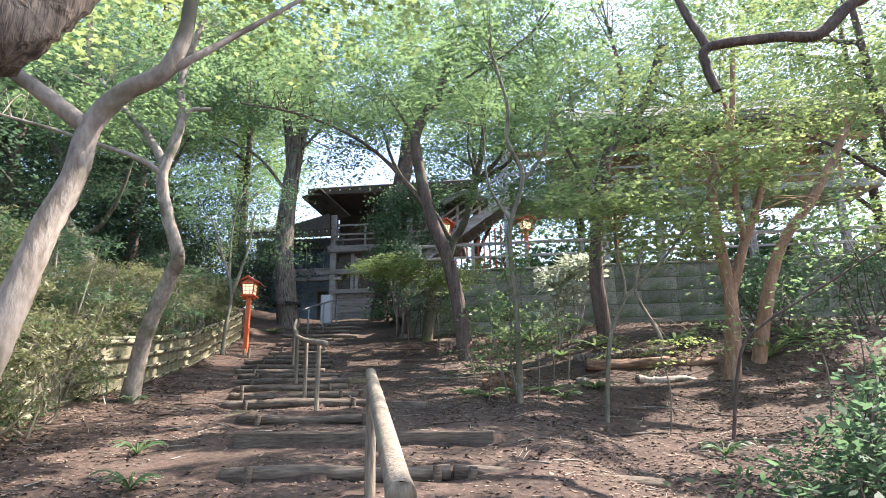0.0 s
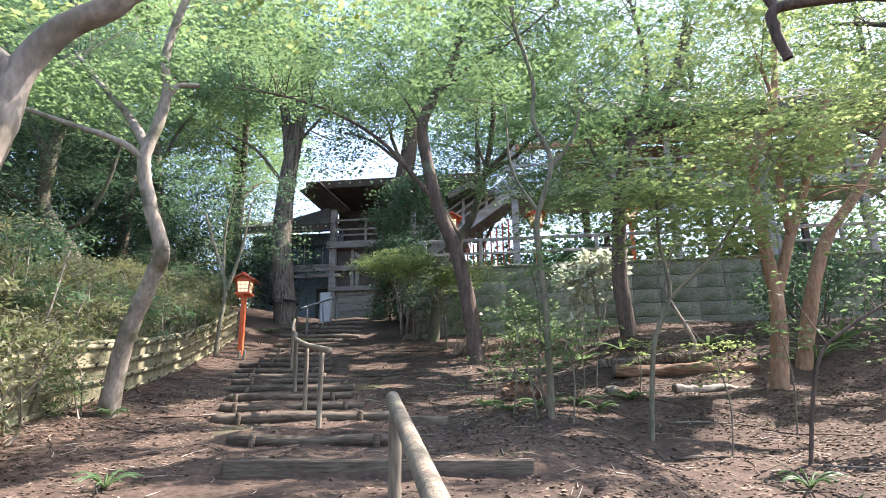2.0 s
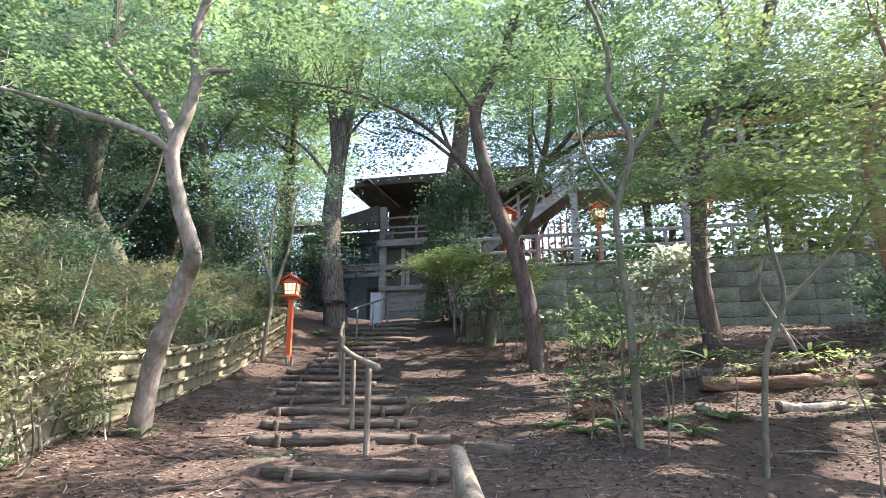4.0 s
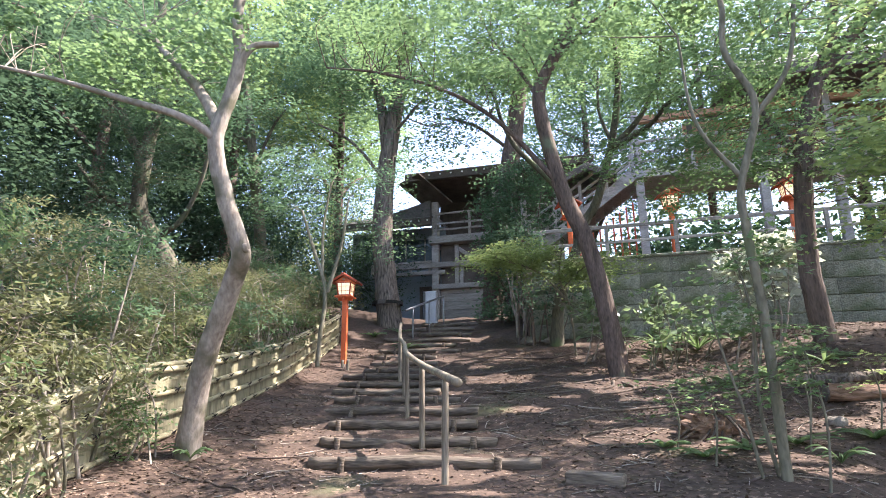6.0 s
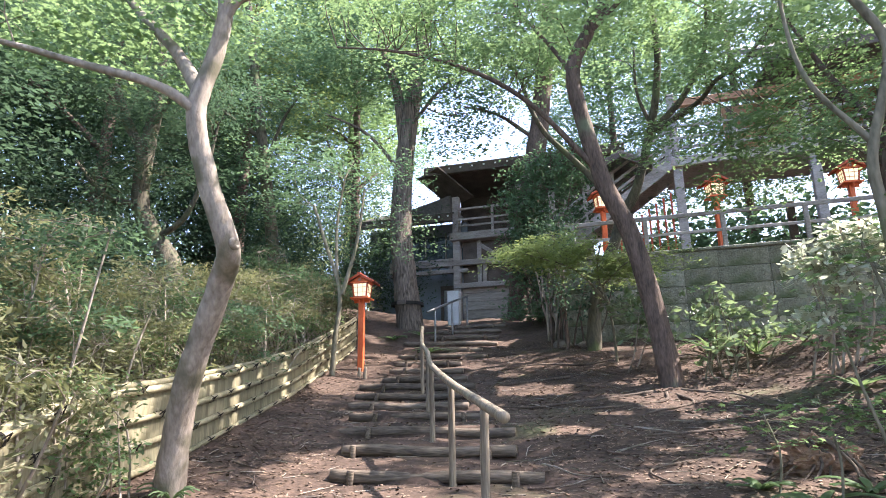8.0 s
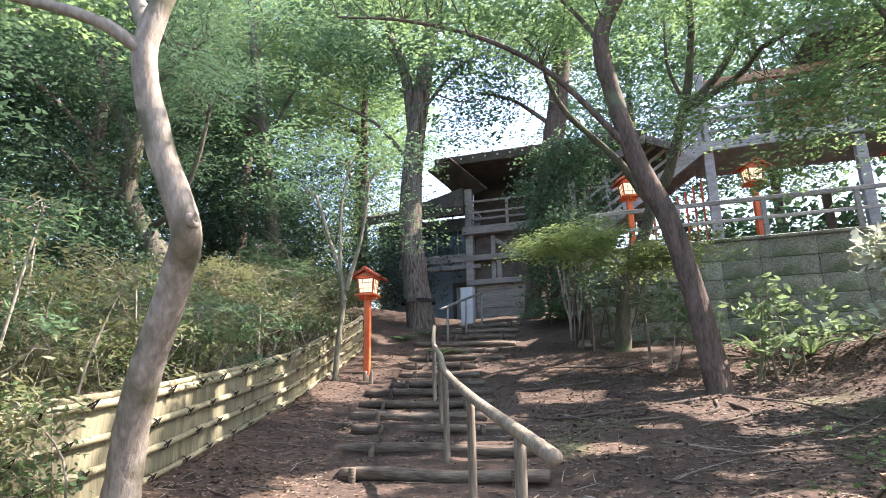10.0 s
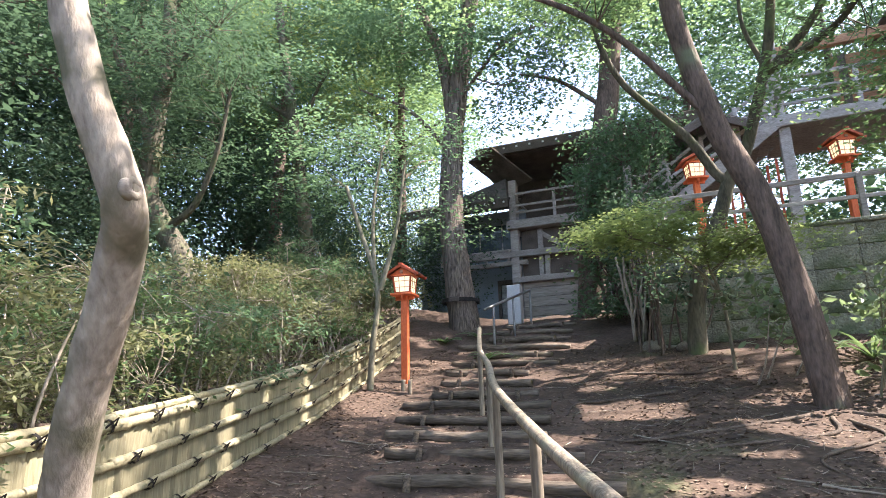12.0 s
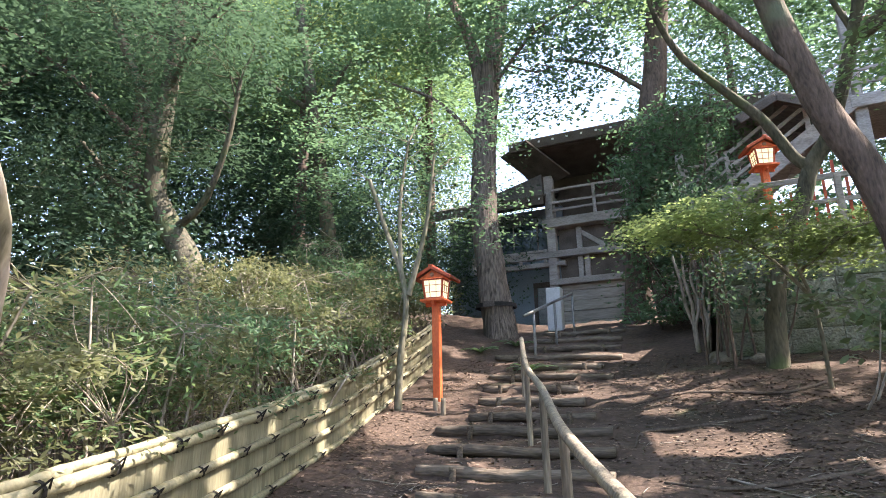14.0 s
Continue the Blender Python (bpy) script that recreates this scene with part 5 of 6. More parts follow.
# high broadleaf trees added out of view on the sunward side, so their crowns shade the slope
for x, y, cy in ((18.0, 5.0, 6.5), (19.5, 16.0, 17.5)):
    z = G(x, y)
    tree("shade_tree", [([(x, y, z), (x - 0.4, y, z + 6), (x - 0.6, y + 0.3, z + 12), (x - 0.8, y + 0.4, z + 18)], 0.45, 0.2),
         ([(x - 0.5, y + 0.2, z + 10), (x - 4, y + 0.5, z + 13.5), (x - 9, cy, 16.0)], 0.2, 0.06), ([(x - 0.5, y + 0.3, z + 12), (x - 2, y + 4, z + 14.5), (x - 5, y + 6, 17)], 0.16, 0.05)],
         BARK_DARK, [(10.5, cy, 16.6, 8.0, 6.2, 0.9, CANOPY)], "unseen broadleaf tree added so its wide crown shades the slope", FOREST, 0.27, 44, 0.8, LEAF_KITE, 0.02, 0.3, group="lofty trees")


# ---- far woods ----
def woods(name, label, blobs, leaf, size, per, radius):
    P, N, _ = sprays(blobs, per, radius, 0.5, 0.3)
    stay = shaded(P)
    P, N = P[stay], N[stay] + 0.45 * RNG.standard_normal((stay.sum(), 3))
    return tagged(finish(name, leaf_mesh(name, P, N, size, LEAF_KITE), leaf), label, "woods", kind="stuff")


ring = []
for k in range(34):
    a = radians(-112 + 6.2 * k)
    d = 36 + 5 * math.sin(k * 2.3)
    x, y = math.sin(a) * d, 8 + math.cos(a) * d
    if -17 < x < -3 and y > 20:
        continue
    ring.append((x, y, 6.5 + 1.5 * math.sin(k * 1.7), 4.2, 4.0, 6.5, 120))
for k in range(18):
    a = radians(-118 + 5.2 * k)
    d = 25 + 2.5 * math.sin(k * 2.9)
    x, y = math.sin(a) * d, 10 + math.cos(a) * d
    if not (-17 < x < -3 and y > 24):
        ring.append((x, y, 5.2 + 0.8 * math.sin(k * 1.7), 2.8, 2.6, 4.2, 110))
for k in range(9):
    ring.append((0.5 + 1.9 * k, 28.5 + 1.5 * math.sin(k * 2.1), 7.0 + 0.5 * math.sin(k * 1.3), 1.4, 1.0, 1.6, 75))
woods("far_woods", "distant green woods closing the view all round", ring, FOREST, 0.34, 26, 1.5)
glade = []
for k in range(22):
    x, y = -11.6 - 1.3 * (k % 6) - 0.4 * math.sin(k * 2.7), 25.0 + 0.55 * k
    glade.append((x, y, 6.0 + 1.7 * (k % 5) + 0.6 * math.sin(k * 1.9), 1.9, 1.6, 0.9, 30))
# leaf colour carries the sunlight on these woods
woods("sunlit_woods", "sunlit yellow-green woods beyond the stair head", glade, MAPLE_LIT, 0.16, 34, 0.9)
under = []
for k in range(26):
    x = -9.0 - 1.1 * (k % 7) - 0.4 * math.sin(k)
    y = 6.5 + 0.85 * k
    under.append((x, y, ground_z(x, y) + 1.7, 1.3, 1.2, 1.5, 44))
for k in range(12):
    x, y = -8.4 - 1.5 * (k % 4), 19 + 1.3 * k
    under.append((x, y, ground_z(x, y) + 2.6, 1.6, 1.4, 2.4, 64))
woods("undergrowth", "dense dark undergrowth filling the shaded wood", under, EVERGREEN, 0.095, 44, 0.6)
mid = []
for k in range(16):
    x, y = -12.5 - 1.8 * (k % 5), 9 + 1.2 * k
    mid.append((x, y, ground_z(x, y) + 5.0 + (k % 3), 1.8, 1.8, 2.0, 40))
for k in range(34):
    x, y = -12.2 - 1.1 * (k % 6) - 0.5 * math.sin(k * 2.1), 7.0 + 0.5 * k
    mid.append((x, y, ground_z(x, y) + 3.6 + 0.5 * math.sin(k * 1.3), 1.5, 1.4, 1.3, 36))
woods("understorey", "mid-height green understorey leaves in the wood", mid, EVERGREEN, 0.09, 40, 0.6)


deep = []
for k in range(40):
    x, y = -15.5 - 1.7 * (k % 5) - 0.6 * math.sin(k * 1.9), 6.0 + 0.62 * k
    deep.append((x, y, ground_z(x, y) + 2.4 + 2.3 * (k % 5), 2.0, 1.8, 1.8, 58))
woods("deep_woods", "dark evergreen depth of the wood behind", deep, EVERGREEN, 0.21, 46, 0.9)


# ---- shrubs ----
def shrub(name, at, clusters, leaf, size, label, per=30, radius=0.3, shape=LEAF_OVAL, stems=9, bark=BARK_DARK, twig=0.008, share=0.7, spread=0.35, category="shrub", group="", flat=0.45, loose=0.5):
    x, y = at
    z = G(x, y)
    top = thing(name, (x, y, z), label, category, group)
    cl = [(a - x, b - y, c - z, d, e, f, n) for a, b, c, d, e, f, n in clusters]
    P, N, mids = sprays(cl, per, radius, flat)
    keep = P[:, 2] > -0.02
    P, N = P[keep], N[keep] + loose * RNG.standard_normal((keep.sum(), 3))
    tagged(finish("foliage", leaf_mesh("foliage", P, N, size, shape), leaf, top), kind="stuff")
    roots, allc = [], np.vstack(mids)
    for k in range(stems):
        c = allc[RNG.integers(len(allc))]
        s = np.array((RNG.normal() * spread * 0.5, RNG.normal() * spread * 0.5, -0.05))
        s[0], s[1] = s[0] + c[0] * 0.45, s[1] + c[1] * 0.45
        s[2] = G(x + s[0], y + s[1]) - z - 0.05
        me = tube_mesh("stem", [s, s * 0.55 + c * 0.45 + RNG.standard_normal(3) * 0.08, c], twig * 2.2, twig * 0.8, seg=6, steps=4, rough=0.03, caps=False)
        finish("stem", me, bark, top)
        roots += [s * 0.5 + c * 0.5, c]
    if share:
        tagged(finish("twig_work", twig_mesh("twig_work", roots, mids, twig, share, sag=0.05), bark, top), kind="stuff")
    return top


def hedge(y, x0, depth, low, high, count, leaf, label):
    """One shrub of the hedge: layered clumps with gaps between them, bare twigs showing."""
    clumps = []
    for k in range(count):
        u, w = (k + 0.5) / count, RNG.uniform(0, 1)
        x = x0 - depth * u
        yy = y + RNG.uniform(-0.6, 0.6)
        z = G(x, yy) + low + (high - low) * (0.35 * u + 0.65 * w)
        clumps.append((x, yy, z, RNG.uniform(0.35, 0.7), RNG.uniform(0.35, 0.6), RNG.uniform(0.16, 0.36), int(RNG.integers(7, 12))))
    shrub("hedge_shrub", (x0 - 0.4, y), clumps, leaf, 0.07, label, 40, 0.25, LEAF_LANCE, 16, BARK_PALE, 0.0085, 1.0, group="hedge behind the fence", flat=0.2, loose=0.42)


for k, y in enumerate(np.arange(4.0, 18.5, 0.9)):
    hedge(y, fence_x(y) - 0.2, 2.4, 0.7, 2.0 + 0.35 * math.sin(k * 1.9) if y > 9 else 2.9, 18 if y > 9 else 22, (HEDGE, HEDGE, FERN, HEDGE, FOREST)[k % 5], "twiggy olive-green shrub leaning over the bamboo fence")
for y, n in ((5.5, 5), (6.3, 4), (7.3, 4)):
    hedge(y, fence_x(y) + 0.3, 0.6, 0.3, 1.2, n, HEDGE, "twiggy olive-green shrub spilling over the fence top")
shrub("evergreen_shrub", (-2.7, 20.4), [(-2.8, 20.4, 5.4, 1.2, 0.9, 1.3, 120), (-2.6, 20.6, 7.2, 1.2, 0.9, 1.1, 120), (-3.3, 20.3, 6.4, 0.8, 0.7, 1.0, 60), (-2.3, 20.6, 8.7, 1.2, 0.8, 0.8, 80), (-3.4, 20.4, 8.1, 0.7, 0.6, 0.8, 44), (-3.1, 19.5, 4.35, 0.8, 0.6, 0.4, 44)], FOREST, 0.11, "big dark glossy evergreen shrub beside the hall", 34, 0.4, LEAF_OVAL, 14, BARK_DARK, 0.012, 0.5)
shrub("camellia_shrub", (-1.9, 17.0), [(-1.7, 16.9, 4.6, 0.8, 0.6, 0.6, 24), (-2.4, 17.3, 5.7, 0.6, 0.5, 0.5, 26)], EVERGREEN, 0.09, "dark camellia at the corner of the stone wall", 30, 0.35, LEAF_OVAL, 10, BARK_DARK, 0.01, 0.5)
wt = thing("bare_shrub", (-2.52, 18.0, G(-2.52, 18.0)), "cluster of twisted pale bare stems in a patch of sun", "shrub")
for k in range(6):
    a, u = k * 1.05, 0.07 + 0.03 * (k % 3)
    p = [(u * math.cos(a), u * math.sin(a), -0.1), (1.6 * u * math.cos(a) + 0.02, 1.4 * u * math.sin(a), 0.35), (1.5 * u * math.cos(a + 0.7), u * math.sin(a), 0.75), (2.3 * u * math.cos(a + 0.3), u * math.sin(a + 0.5), 1.15), (2.6 * u * math.cos(a + 0.6), u * math.sin(a), 1.6)]
    finish("stem", tube_mesh("stem", p, 0.045 - 0.004 * k, 0.02, seg=8, steps=6, rough=0.09, caps=False), BARK_PALE, wt)
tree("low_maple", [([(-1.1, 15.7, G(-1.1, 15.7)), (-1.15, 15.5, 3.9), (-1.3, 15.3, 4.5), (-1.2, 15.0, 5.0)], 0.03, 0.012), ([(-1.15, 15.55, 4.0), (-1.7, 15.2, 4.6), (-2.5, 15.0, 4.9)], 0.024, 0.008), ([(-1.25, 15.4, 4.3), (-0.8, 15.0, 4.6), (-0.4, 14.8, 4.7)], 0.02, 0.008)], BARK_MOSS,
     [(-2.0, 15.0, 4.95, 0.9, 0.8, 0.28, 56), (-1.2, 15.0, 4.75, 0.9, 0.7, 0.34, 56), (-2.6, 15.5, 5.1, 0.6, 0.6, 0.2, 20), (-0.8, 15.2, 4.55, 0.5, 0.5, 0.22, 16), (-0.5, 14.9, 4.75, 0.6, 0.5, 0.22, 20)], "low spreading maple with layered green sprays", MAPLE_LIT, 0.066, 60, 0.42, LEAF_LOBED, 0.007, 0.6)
shrub("aucuba_shrub", (0.95, 15.0), [(0.75, 14.9, 3.75, 0.35, 0.3, 0.3, 8), (1.35, 15.0, 3.55, 0.4, 0.35, 0.35, 9), (1.9, 15.1, 3.4, 0.4, 0.3, 0.25, 7)], AUCUBA, 0.15, "glossy broad-leaved aucuba below the stone wall", 13, 0.26, LEAF_OVAL, 7, BARK_MOSS, 0.007, 0.8, flat=0.2)
shrub("aucuba_shrub", (1.66, 13.05), [(1.66, 13.05, 3.91, 0.42, 0.3, 0.42, 30), (2.05, 13.15, 4.30, 0.45, 0.3, 0.25, 26), (1.5, 13.0, 3.3, 0.25, 0.25, 0.3, 6)], PALE, 0.15, "aucuba with leaves coloured near-white as if in full sun", 18, 0.28, LEAF_OVAL, 8, BARK_PALE, 0.009, 0.8, flat=0.2)
shrub("bank_shrub", (-0.75, 15.2), [(-0.75, 15.1, 3.8, 0.45, 0.35, 0.4, 15), (-0.4, 15.0, 3.4, 0.35, 0.3, 0.3, 11)], AUCUBA, 0.14, "pale-stemmed broad-leaved shrub near the wall corner", 13, 0.24, LEAF_OVAL, 5, BARK_PALE, 0.007, 0.8, flat=0.2)
shrub("bank_shrub", (0.3, 14.3), [(0.25, 14.2, 3.75, 0.35, 0.3, 0.3, 9), (0.55, 14.2, 3.2, 0.35, 0.3, 0.3, 11)], AUCUBA, 0.13, "pale-stemmed broad-leaved shrub beside the slanting tree", 13, 0.24, LEAF_OVAL, 8, BARK_MOSS, 0.006, 0.8, flat=0.2)
shrub("corner_shrub", (4.3, 5.2), [(4.2, 5.2, 1.35, 0.9, 0.7, 0.45, 40), (5.2, 5.8, 1.8, 1.0, 0.8, 0.6, 46)], FOREST, 0.08, "dense broad-leaved bush in the corner of the slope", 30, 0.3, LEAF_OVAL, 12)
shrub("corner_shrub", (2.75, 3.75), [(2.6, 3.6, 1.05, 0.42, 0.42, 0.36, 40), (3.05, 4.15, 1.4, 0.45, 0.45, 0.5, 46), (2.25, 3.3, 0.75, 0.3, 0.3, 0.2, 16), (2.7, 4.7, G(2.7, 4.7) + 0.3, 0.5, 0.5, 0.28, 44), (3.3, 5.2, G(3.3, 5.2) + 0.45, 0.55, 0.5, 0.35, 48), (2.2, 4.2, G(2.2, 4.2) + 0.18, 0.3, 0.35, 0.15, 18)], FOREST, 0.065, "dark glossy broad-leaved bush beside the first steps", 30, 0.22, LEAF_OVAL, 12)
for x, y in ((-4.8, 8.0), (-4.4, 6.2)):
    shrub("fence_bush", (x, y), [(x, y, G(x, y) + 0.38, 0.42, 0.45, 0.34, 34), (x - 0.2, y, G(x, y) + 0.85, 0.3, 0.4, 0.25, 14)], FERN, 0.05, "small leafy bush at the foot of the fence", 34, 0.2, LEAF_OVAL, 8, BARK_PALE, 0.005, 0.8, group="bushes at the fence foot")
shrub("corner_shrub", (6.2, 8.2), [(6.0, 8.2, 2.1, 1.0, 0.9, 0.6, 46), (5.4, 7.2, 1.7, 0.8, 0.7, 0.4, 30), (7.2, 9.4, 2.6, 1.0, 0.9, 0.8, 40)], FERN, 0.09, "green undergrowth bush below the maples", 30, 0.32, LEAF_OVAL, 12)
for x, y in ((5.6, 12.8), (7.4, 13.2), (9.2, 12.4), (6.6, 15.4)):
    shrub("wall_shrub", (x, y), [(x, y, G(x, y) + 0.9, 0.9, 0.7, 0.7, 50)], FOREST, 0.10, "leafy green shrub growing below the stone wall", 28, 0.34, LEAF_OVAL, 9)


# ---- ferns, palms and grass ----
def fronds(name, at, count, length, label, leaf=FERN, rise=0.7, width=0.055, category="fern", group=""):
    """A tuft of arching blades from one root."""
    x, y = at
    V, F = [], []
    for k in range(count):
        a = k * 2.399 + RNG.uniform(-0.3, 0.3)
        L = length * RNG.uniform(0.65, 1.15)
        up = rise * RNG.uniform(0.7, 1.2)
        d = np.array((math.cos(a), math.sin(a), 0))
        s = np.array((-math.sin(a), math.cos(a), 0))
        b = len(V)
        for i in range(6):
            t = i / 5
            c = d * L * t + np.array((0, 0, L * (up * t - 0.75 * up * t * t)))
            w = width * math.sin(math.pi * min(0.97, 0.12 + 0.88 * t)) + 0.004
            V += [c - s * w * 0.5, c + np.array((0, 0, 0.012)), c + s * w * 0.5]
        for i in range(5):
            q = b + i * 3
            F += [(q, q + 1, q + 4, q + 3), (q + 1, q + 2, q + 5, q + 4)]
    ob = finish(name, np_mesh(name, np.array(V), np.array(F), 4), leaf)
    ob.location = (x, y, G(x, y))
    return tagged(ob, label, category, group)


for x, y, n, L in ((0.35, 9.0, 12, 0.36), (0.75, 9.35, 10, 0.33), (1.2, 9.6, 11, 0.35), (0.05, 9.35, 9, 0.3), (1.9, 9.8, 12, 0.4), (1.6, 12.2, 12, 0.5), (2.2, 12.0, 12, 0.5), (3.6, 12.0, 12, 0.5), (-5.2, 17.3, 12, 0.45), (-6.6, 18.7, 12, 0.5), (-6.1, 19.4, 11, 0.45)):
    fronds("fern", (x, y), n, L, "small green fern tuft growing in leaf litter", group="ferns on the slope")
for x, y in ((-2.0, 4.9), (-2.6, 5.9), (2.6, 6.6), (1.4, 9.1), (-4.3, 8.4)):
    fronds("grass_tuft", (x, y), 16, 0.24, "tuft of thin green grass blades in leaf litter", FERN, 1.3, 0.012, "grass", "grass tufts")
for x, y in ((1.15, 15.6), (0.55, 15.9), (4.9, 11.3), (5.6, 11.9)):
    fronds("palm_shrub", (x, y), 22, 0.85, "spiky green palm-like shrub below the wall", FERN, 1.1, 0.05, "shrub", "palm shrubs")

# ---- fallen log, roots, stump ----
for at, turn, L, r, bark, label in (((2.95, 11.1), 0.05, 2.1, 0.10, ROTTEN, "old fallen log with red-brown rotten wood in the litter"), ((2.6, 11.45), -0.06, 1.7, 0.08, BARK_ROUGH, "grey split fallen log behind the red one"), ((3.15, 10.35), 0.35, 1.3, 0.055, BARK_PALE, "pale fallen branch lying in leaf litter")):
    pts = [(L * (k / 5 - 0.5), 0.05 * math.sin(k * 1.9), 0.02 * math.cos(k * 2.3)) for k in range(6)]
    v, f, _ = tube(pts, r, r * 0.8, seg=14, steps=6, rough=0.13)
    me = np_mesh("fallen_log", v[:-2], f, 4)
    me.shade_smooth()
    fl = finish("fallen_log", me, bark)
    fl.location, fl.rotation_euler = (at[0], at[1], G(*at) + r * 0.35), (0, -math.atan2(G(at[0] + 0.8, at[1]) - G(at[0] - 0.8, at[1]), 1.6), turn)
    for s, rr in ((-1, r * 0.98), (1, r * 0.78)):
        bm = bmesh.new()
        bmesh.ops.create_cone(bm, cap_ends=True, segments=14, radius1=rr, radius2=rr * 0.9, depth=0.02, matrix=pose(s * L / 2, 0.05 * math.sin(9.5 if s > 0 else 0), 0.01, 0, 90 * s, 0))
        part("sawn_end", bm, TIMBER_DARK, fl, "dark cut log end")
    tagged(fl, label, "log", "fallen logs")


def root(points, r, label="bare tree root snaking over the earth"):
    p = [(x, y, ground_z(x, y) + r * 0.3) for x, y in points]
    b = Vector(p[0])
    ob = finish("tree_root", tube_mesh("tree_root", [Vector(q) - b for q in p], r, r * 0.35, seg=8, steps=6, rough=0.08), ROOT)
    ob.location = b
    return tagged(ob, label, "root", "bare roots")


for pts, r in (([(-0.45, 13.6), (-1.2, 13.1), (-2.0, 12.7), (-2.6, 12.6)], 0.05), ([(-0.3, 13.5), (-0.6, 12.9), (-1.5, 12.3), (-1.9, 11.8)], 0.045), ([(-0.1, 13.6), (0.5, 13.1), (0.8, 12.4), (1.4, 12.1)], 0.05),
               ([(-0.2, 13.4), (-0.2, 12.8), (-0.7, 12.1), (-0.6, 11.5)], 0.04), ([(0.2, 10.6), (-0.3, 10.3), (-0.6, 9.9), (-0.5, 9.5)], 0.035), ([(-1.9, 14.7), (-2.5, 14.2), (-2.9, 14.0), (-3.1, 13.6)], 0.05),
               ([(0.3, 11.3), (-0.4, 11.2), (-1.1, 10.9), (-1.5, 11.0)], 0.035), ([(-1.0, 15.9), (-1.7, 15.6), (-2.6, 15.6), (-3.2, 15.2)], 0.045)):
    root([(x + 0.10 * math.sin(5 * y + x), y + 0.10 * math.sin(4 * x)) for x, y in pts], r * 0.56)
st = thing("root_stump", (0.55, 9.95, G(0.55, 9.95)), "rotten stump with tangled bare roots in the bank", "stump")
bm = bmesh.new()
bmesh.ops.create_icosphere(bm, subdivisions=4, radius=0.3)
for v in bm.verts:
    q = v.co.normalized()
    ridge = 0.5 + 0.5 * math.sin(9 * math.atan2(q.y, q.x) + 5 * q.z + 3 * noise.noise(q * 2))
    v.co = Vector((q.x * 0.34, q.y * 0.28, q.z * 0.24 + 0.02)) * (0.8 + 0.22 * ridge + 0.35 * noise.noise(q * 4) + 0.12 * noise.noise(q * 11))
part("rotten_core", bm, ROTTEN, st, "crumbling red-brown rotten wood")
for k in range(26):
    a, q = k * 2.4, 0.55 + 0.45 * math.sin(k * 1.7) ** 2
    finish("root", tube_mesh("root", [(0.04 * math.cos(a), 0.04 * math.sin(a), 0.17), (0.15 * math.cos(a + 0.3), 0.15 * math.sin(a), 0.17 + 0.05 * math.sin(k * 2)), (0.30 * q * math.cos(a + 0.5), 0.30 * q * math.sin(a + 0.2), 0.06), (0.5 * q * math.cos(a + 0.2), 0.5 * q * math.sin(a + 0.5), -0.06)], 0.022, 0.008, seg=6, steps=5, rough=0.12, caps=False), ROOT, st)
for x, y, s in ((-2.27, 17.45, 0.22), (-1.75, 17.0, 0.12), (1.75, 10.3, 0.1)):
    bm = bmesh.new()
    bmesh.ops.create_icosphere(bm, subdivisions=3, radius=s)
    for v in bm.verts:
        v.co *= 1 + 0.35 * noise.noise(v.co * (2.2 / s) * 0.5 + Vector((x, y, 0)))
        v.co.z *= 0.75
    ob = part("rock", bm, ROCK, shade=True)
    ob.location = (x, y, G(x, y) + s * 0.3)
    tagged(ob, "rough weathered grey rock half buried in the slope", "rock", "rocks on the slope")

# band round the tall trunk, stubs beside the lantern
band = thing("trunk_band", (-6.86, 20.38, 5.05), "black band strapped round the tall trunk", "band")
bm = bmesh.new()
bmesh.ops.create_cone(bm, segments=20, radius1=0.47, radius2=0.46, depth=0.09, cap_ends=False)
bmesh.ops.solidify(bm, geom=bm.faces[:], thickness=0.02)
part("strap", bm, CORD, band)
part("plate", box_bm(-0.12, -0.52, -0.07, 0.14, -0.475, 0.06, 0.006), TIMBER_DARK, band)
for x, y, hh in ((-5.55, 14.72, 0.22), (-5.75, 14.9, 0.16)):
    ob = finish("wooden_stub", tube_mesh("wooden_stub", [(0, 0, -0.1), (0, 0, hh * 0.5), (0.005, 0, hh)], 0.035, 0.033, seg=10, steps=2, rough=0.02), POLE)
    ob.location = (x, y, G(x, y))
    tagged(ob, "short weathered wooden stub beside the lantern", "stub", "stubs")

# ---- leaf litter ----
n = 170000
lx, ly = RNG.uniform(-6.5, 7, n), RNG.uniform(1.2, 18, n) ** 1.0
dense = np.array([0.25 + 0.75 * smooth(abs(x - path_x(y)), 0.7, 1.6) for x, y in zip(lx, ly)]) * (0.55 + 0.9 * np.array([noise.noise((x * 0.8, y * 0.8, 9)) for x, y in zip(lx, ly)]))
ok = RNG.uniform(0, 1, n) < dense
lx, ly = lx[ok], ly[ok]
lz = np.array([rough_z(x, y) for x, y in zip(lx, ly)]) + 0.008
ln = np.stack((RNG.normal(0, 0.2, len(lx)), RNG.normal(0, 0.2, len(lx)), np.ones(len(lx))), -1)
litter = finish("leaf_litter", leaf_mesh("leaf_litter", np.stack((lx, ly, lz), -1), ln, 0.05, LEAF_KITE, 0.25), LITTER)
tagged(litter, "scattered dry brown fallen leaves on the earth", "leaf litter", kind="stuff")

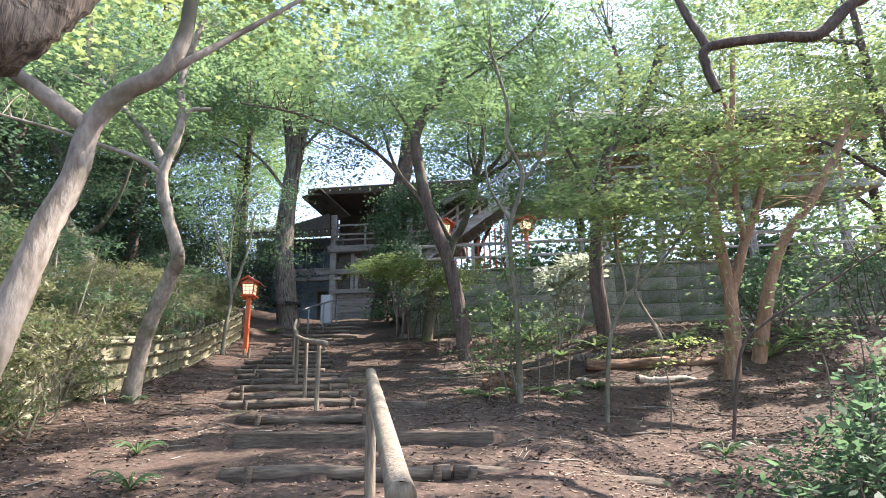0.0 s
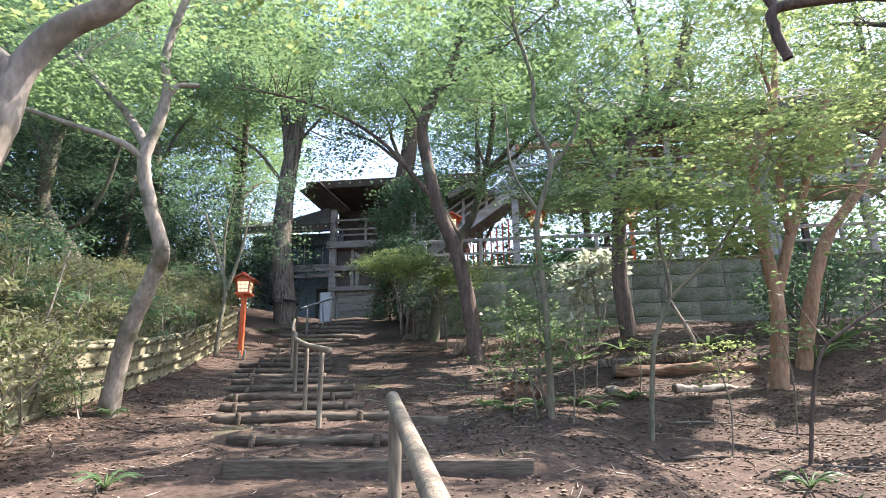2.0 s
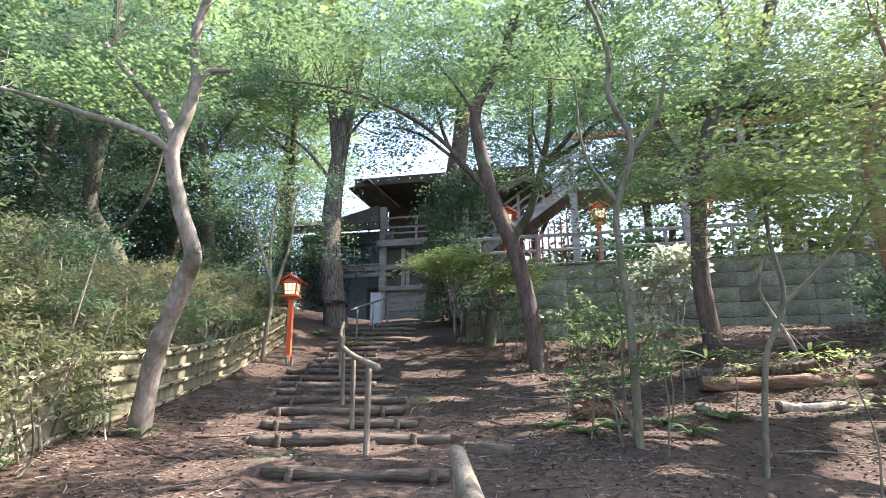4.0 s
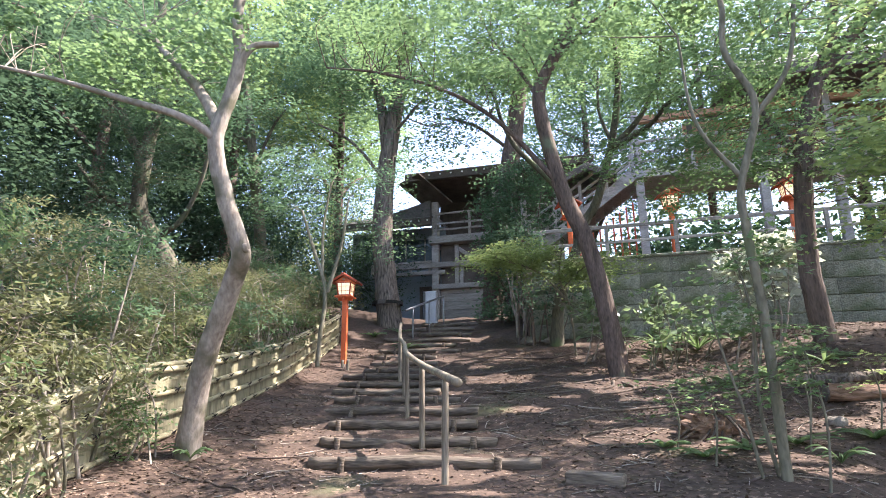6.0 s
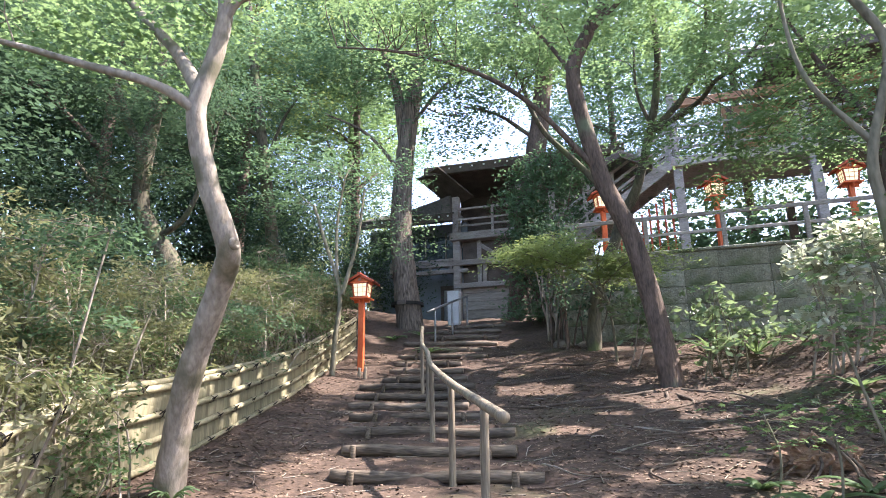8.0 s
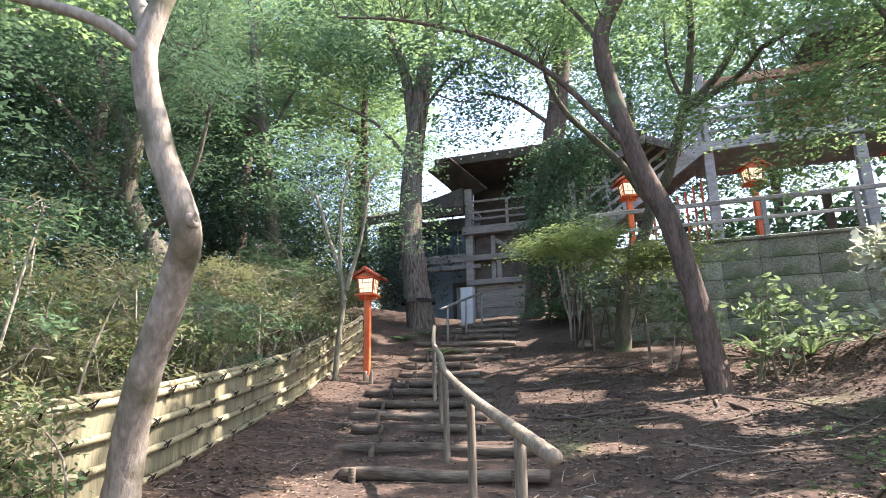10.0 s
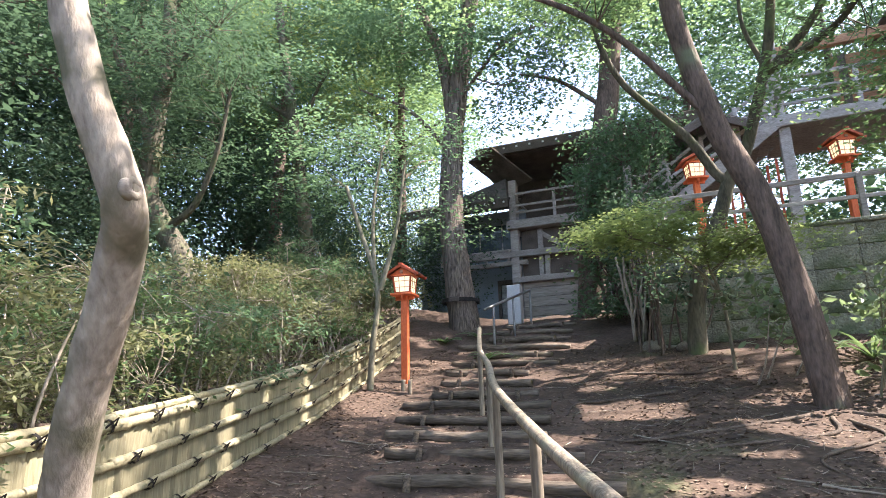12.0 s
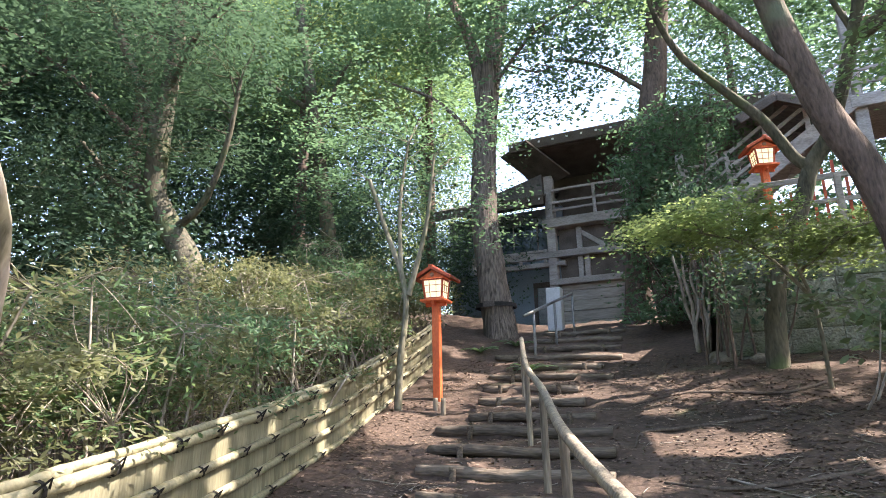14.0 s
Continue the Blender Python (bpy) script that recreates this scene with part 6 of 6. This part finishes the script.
# fallen twigs
V, F, base = [], [], 0
for k in range(1300):
    x, y = RNG.uniform(-5, 6), RNG.uniform(2.5, 16)
    if abs(x - path_x(y)) < 0.8 and RNG.uniform() < 0.75:
        continue
    a, L = RNG.uniform(0, np.pi), RNG.uniform(0.06, 0.32)
    p = [(x + math.cos(a) * L * t, y + math.sin(a) * L * t + 0.03 * math.sin(6 * t + k), rough_z(x + math.cos(a) * L * t, y + math.sin(a) * L * t) + 0.008) for t in (-0.5, 0.0, 0.5)]
    v, f, _ = tube(p, RNG.uniform(0.003, 0.008), 0.002, seg=4, steps=2, rough=0.02)
    V.append(v[:-2])
    F.append(f + base)
    base += len(v) - 2
tagged(finish("twig_litter", np_mesh("twig_litter", np.vstack(V), np.vstack(F), 4), BARK_PALE), "small dead twigs strewn over the earth", "twigs", kind="stuff")

# larger fallen sticks on the bank
for k in range(46):
    x, y = RNG.uniform(-0.9, 4.6), RNG.uniform(6.8, 13.0)
    if k % 4 == 0:
        x, y = path_x(y) + RNG.choice((-1, 1)) * RNG.uniform(1.2, 2.2), y
    a, L, r = RNG.uniform(-0.9, 0.9), RNG.uniform(0.3, 0.95), RNG.uniform(0.007, 0.015)
    bend = RNG.uniform(-0.12, 0.12)
    pts = []
    for t in (-0.5, -0.2, 0.15, 0.5):
        px, py = x + math.cos(a) * L * t - math.sin(a) * bend * (0.25 - t * t), y + math.sin(a) * L * t + math.cos(a) * bend * (0.25 - t * t)
        pts.append((px - x, py - y, rough_z(px, py) - rough_z(x, y)))
    stick = finish("fallen_stick", tube_mesh("fallen_stick", pts, r, r * 0.4, seg=6, steps=4, rough=0.06), (ROOT, BARK_PALE, BARK_DARK)[k % 3])
    stick.location = (x, y, rough_z(x, y) + r * 0.7)
    tagged(stick, "dry fallen stick lying on the leaf litter", "stick", "fallen sticks")

# ---- fence slats ----
slat_me = bpy.data.meshes.new("bamboo_slat")
sb = box_bm(-0.008, -0.0345, 0, 0.008, 0.0345, FH, 0.004)
sb.to_mesh(slat_me)
sb.free()
slat_me.materials.append(SLAT)
for k, y in enumerate(np.arange(FY0, FY1, 0.0705)):
    o = new("bamboo_slat", slat_me)
    o.parent = fence
    o.location = fence_at(y, 0.0, 0.004 * math.sin(k * 4.7))
    o.rotation_euler = (0, 0, 0.05 * math.sin(k * 2.3))
    o.scale = (1, 1, fence_rise(y))
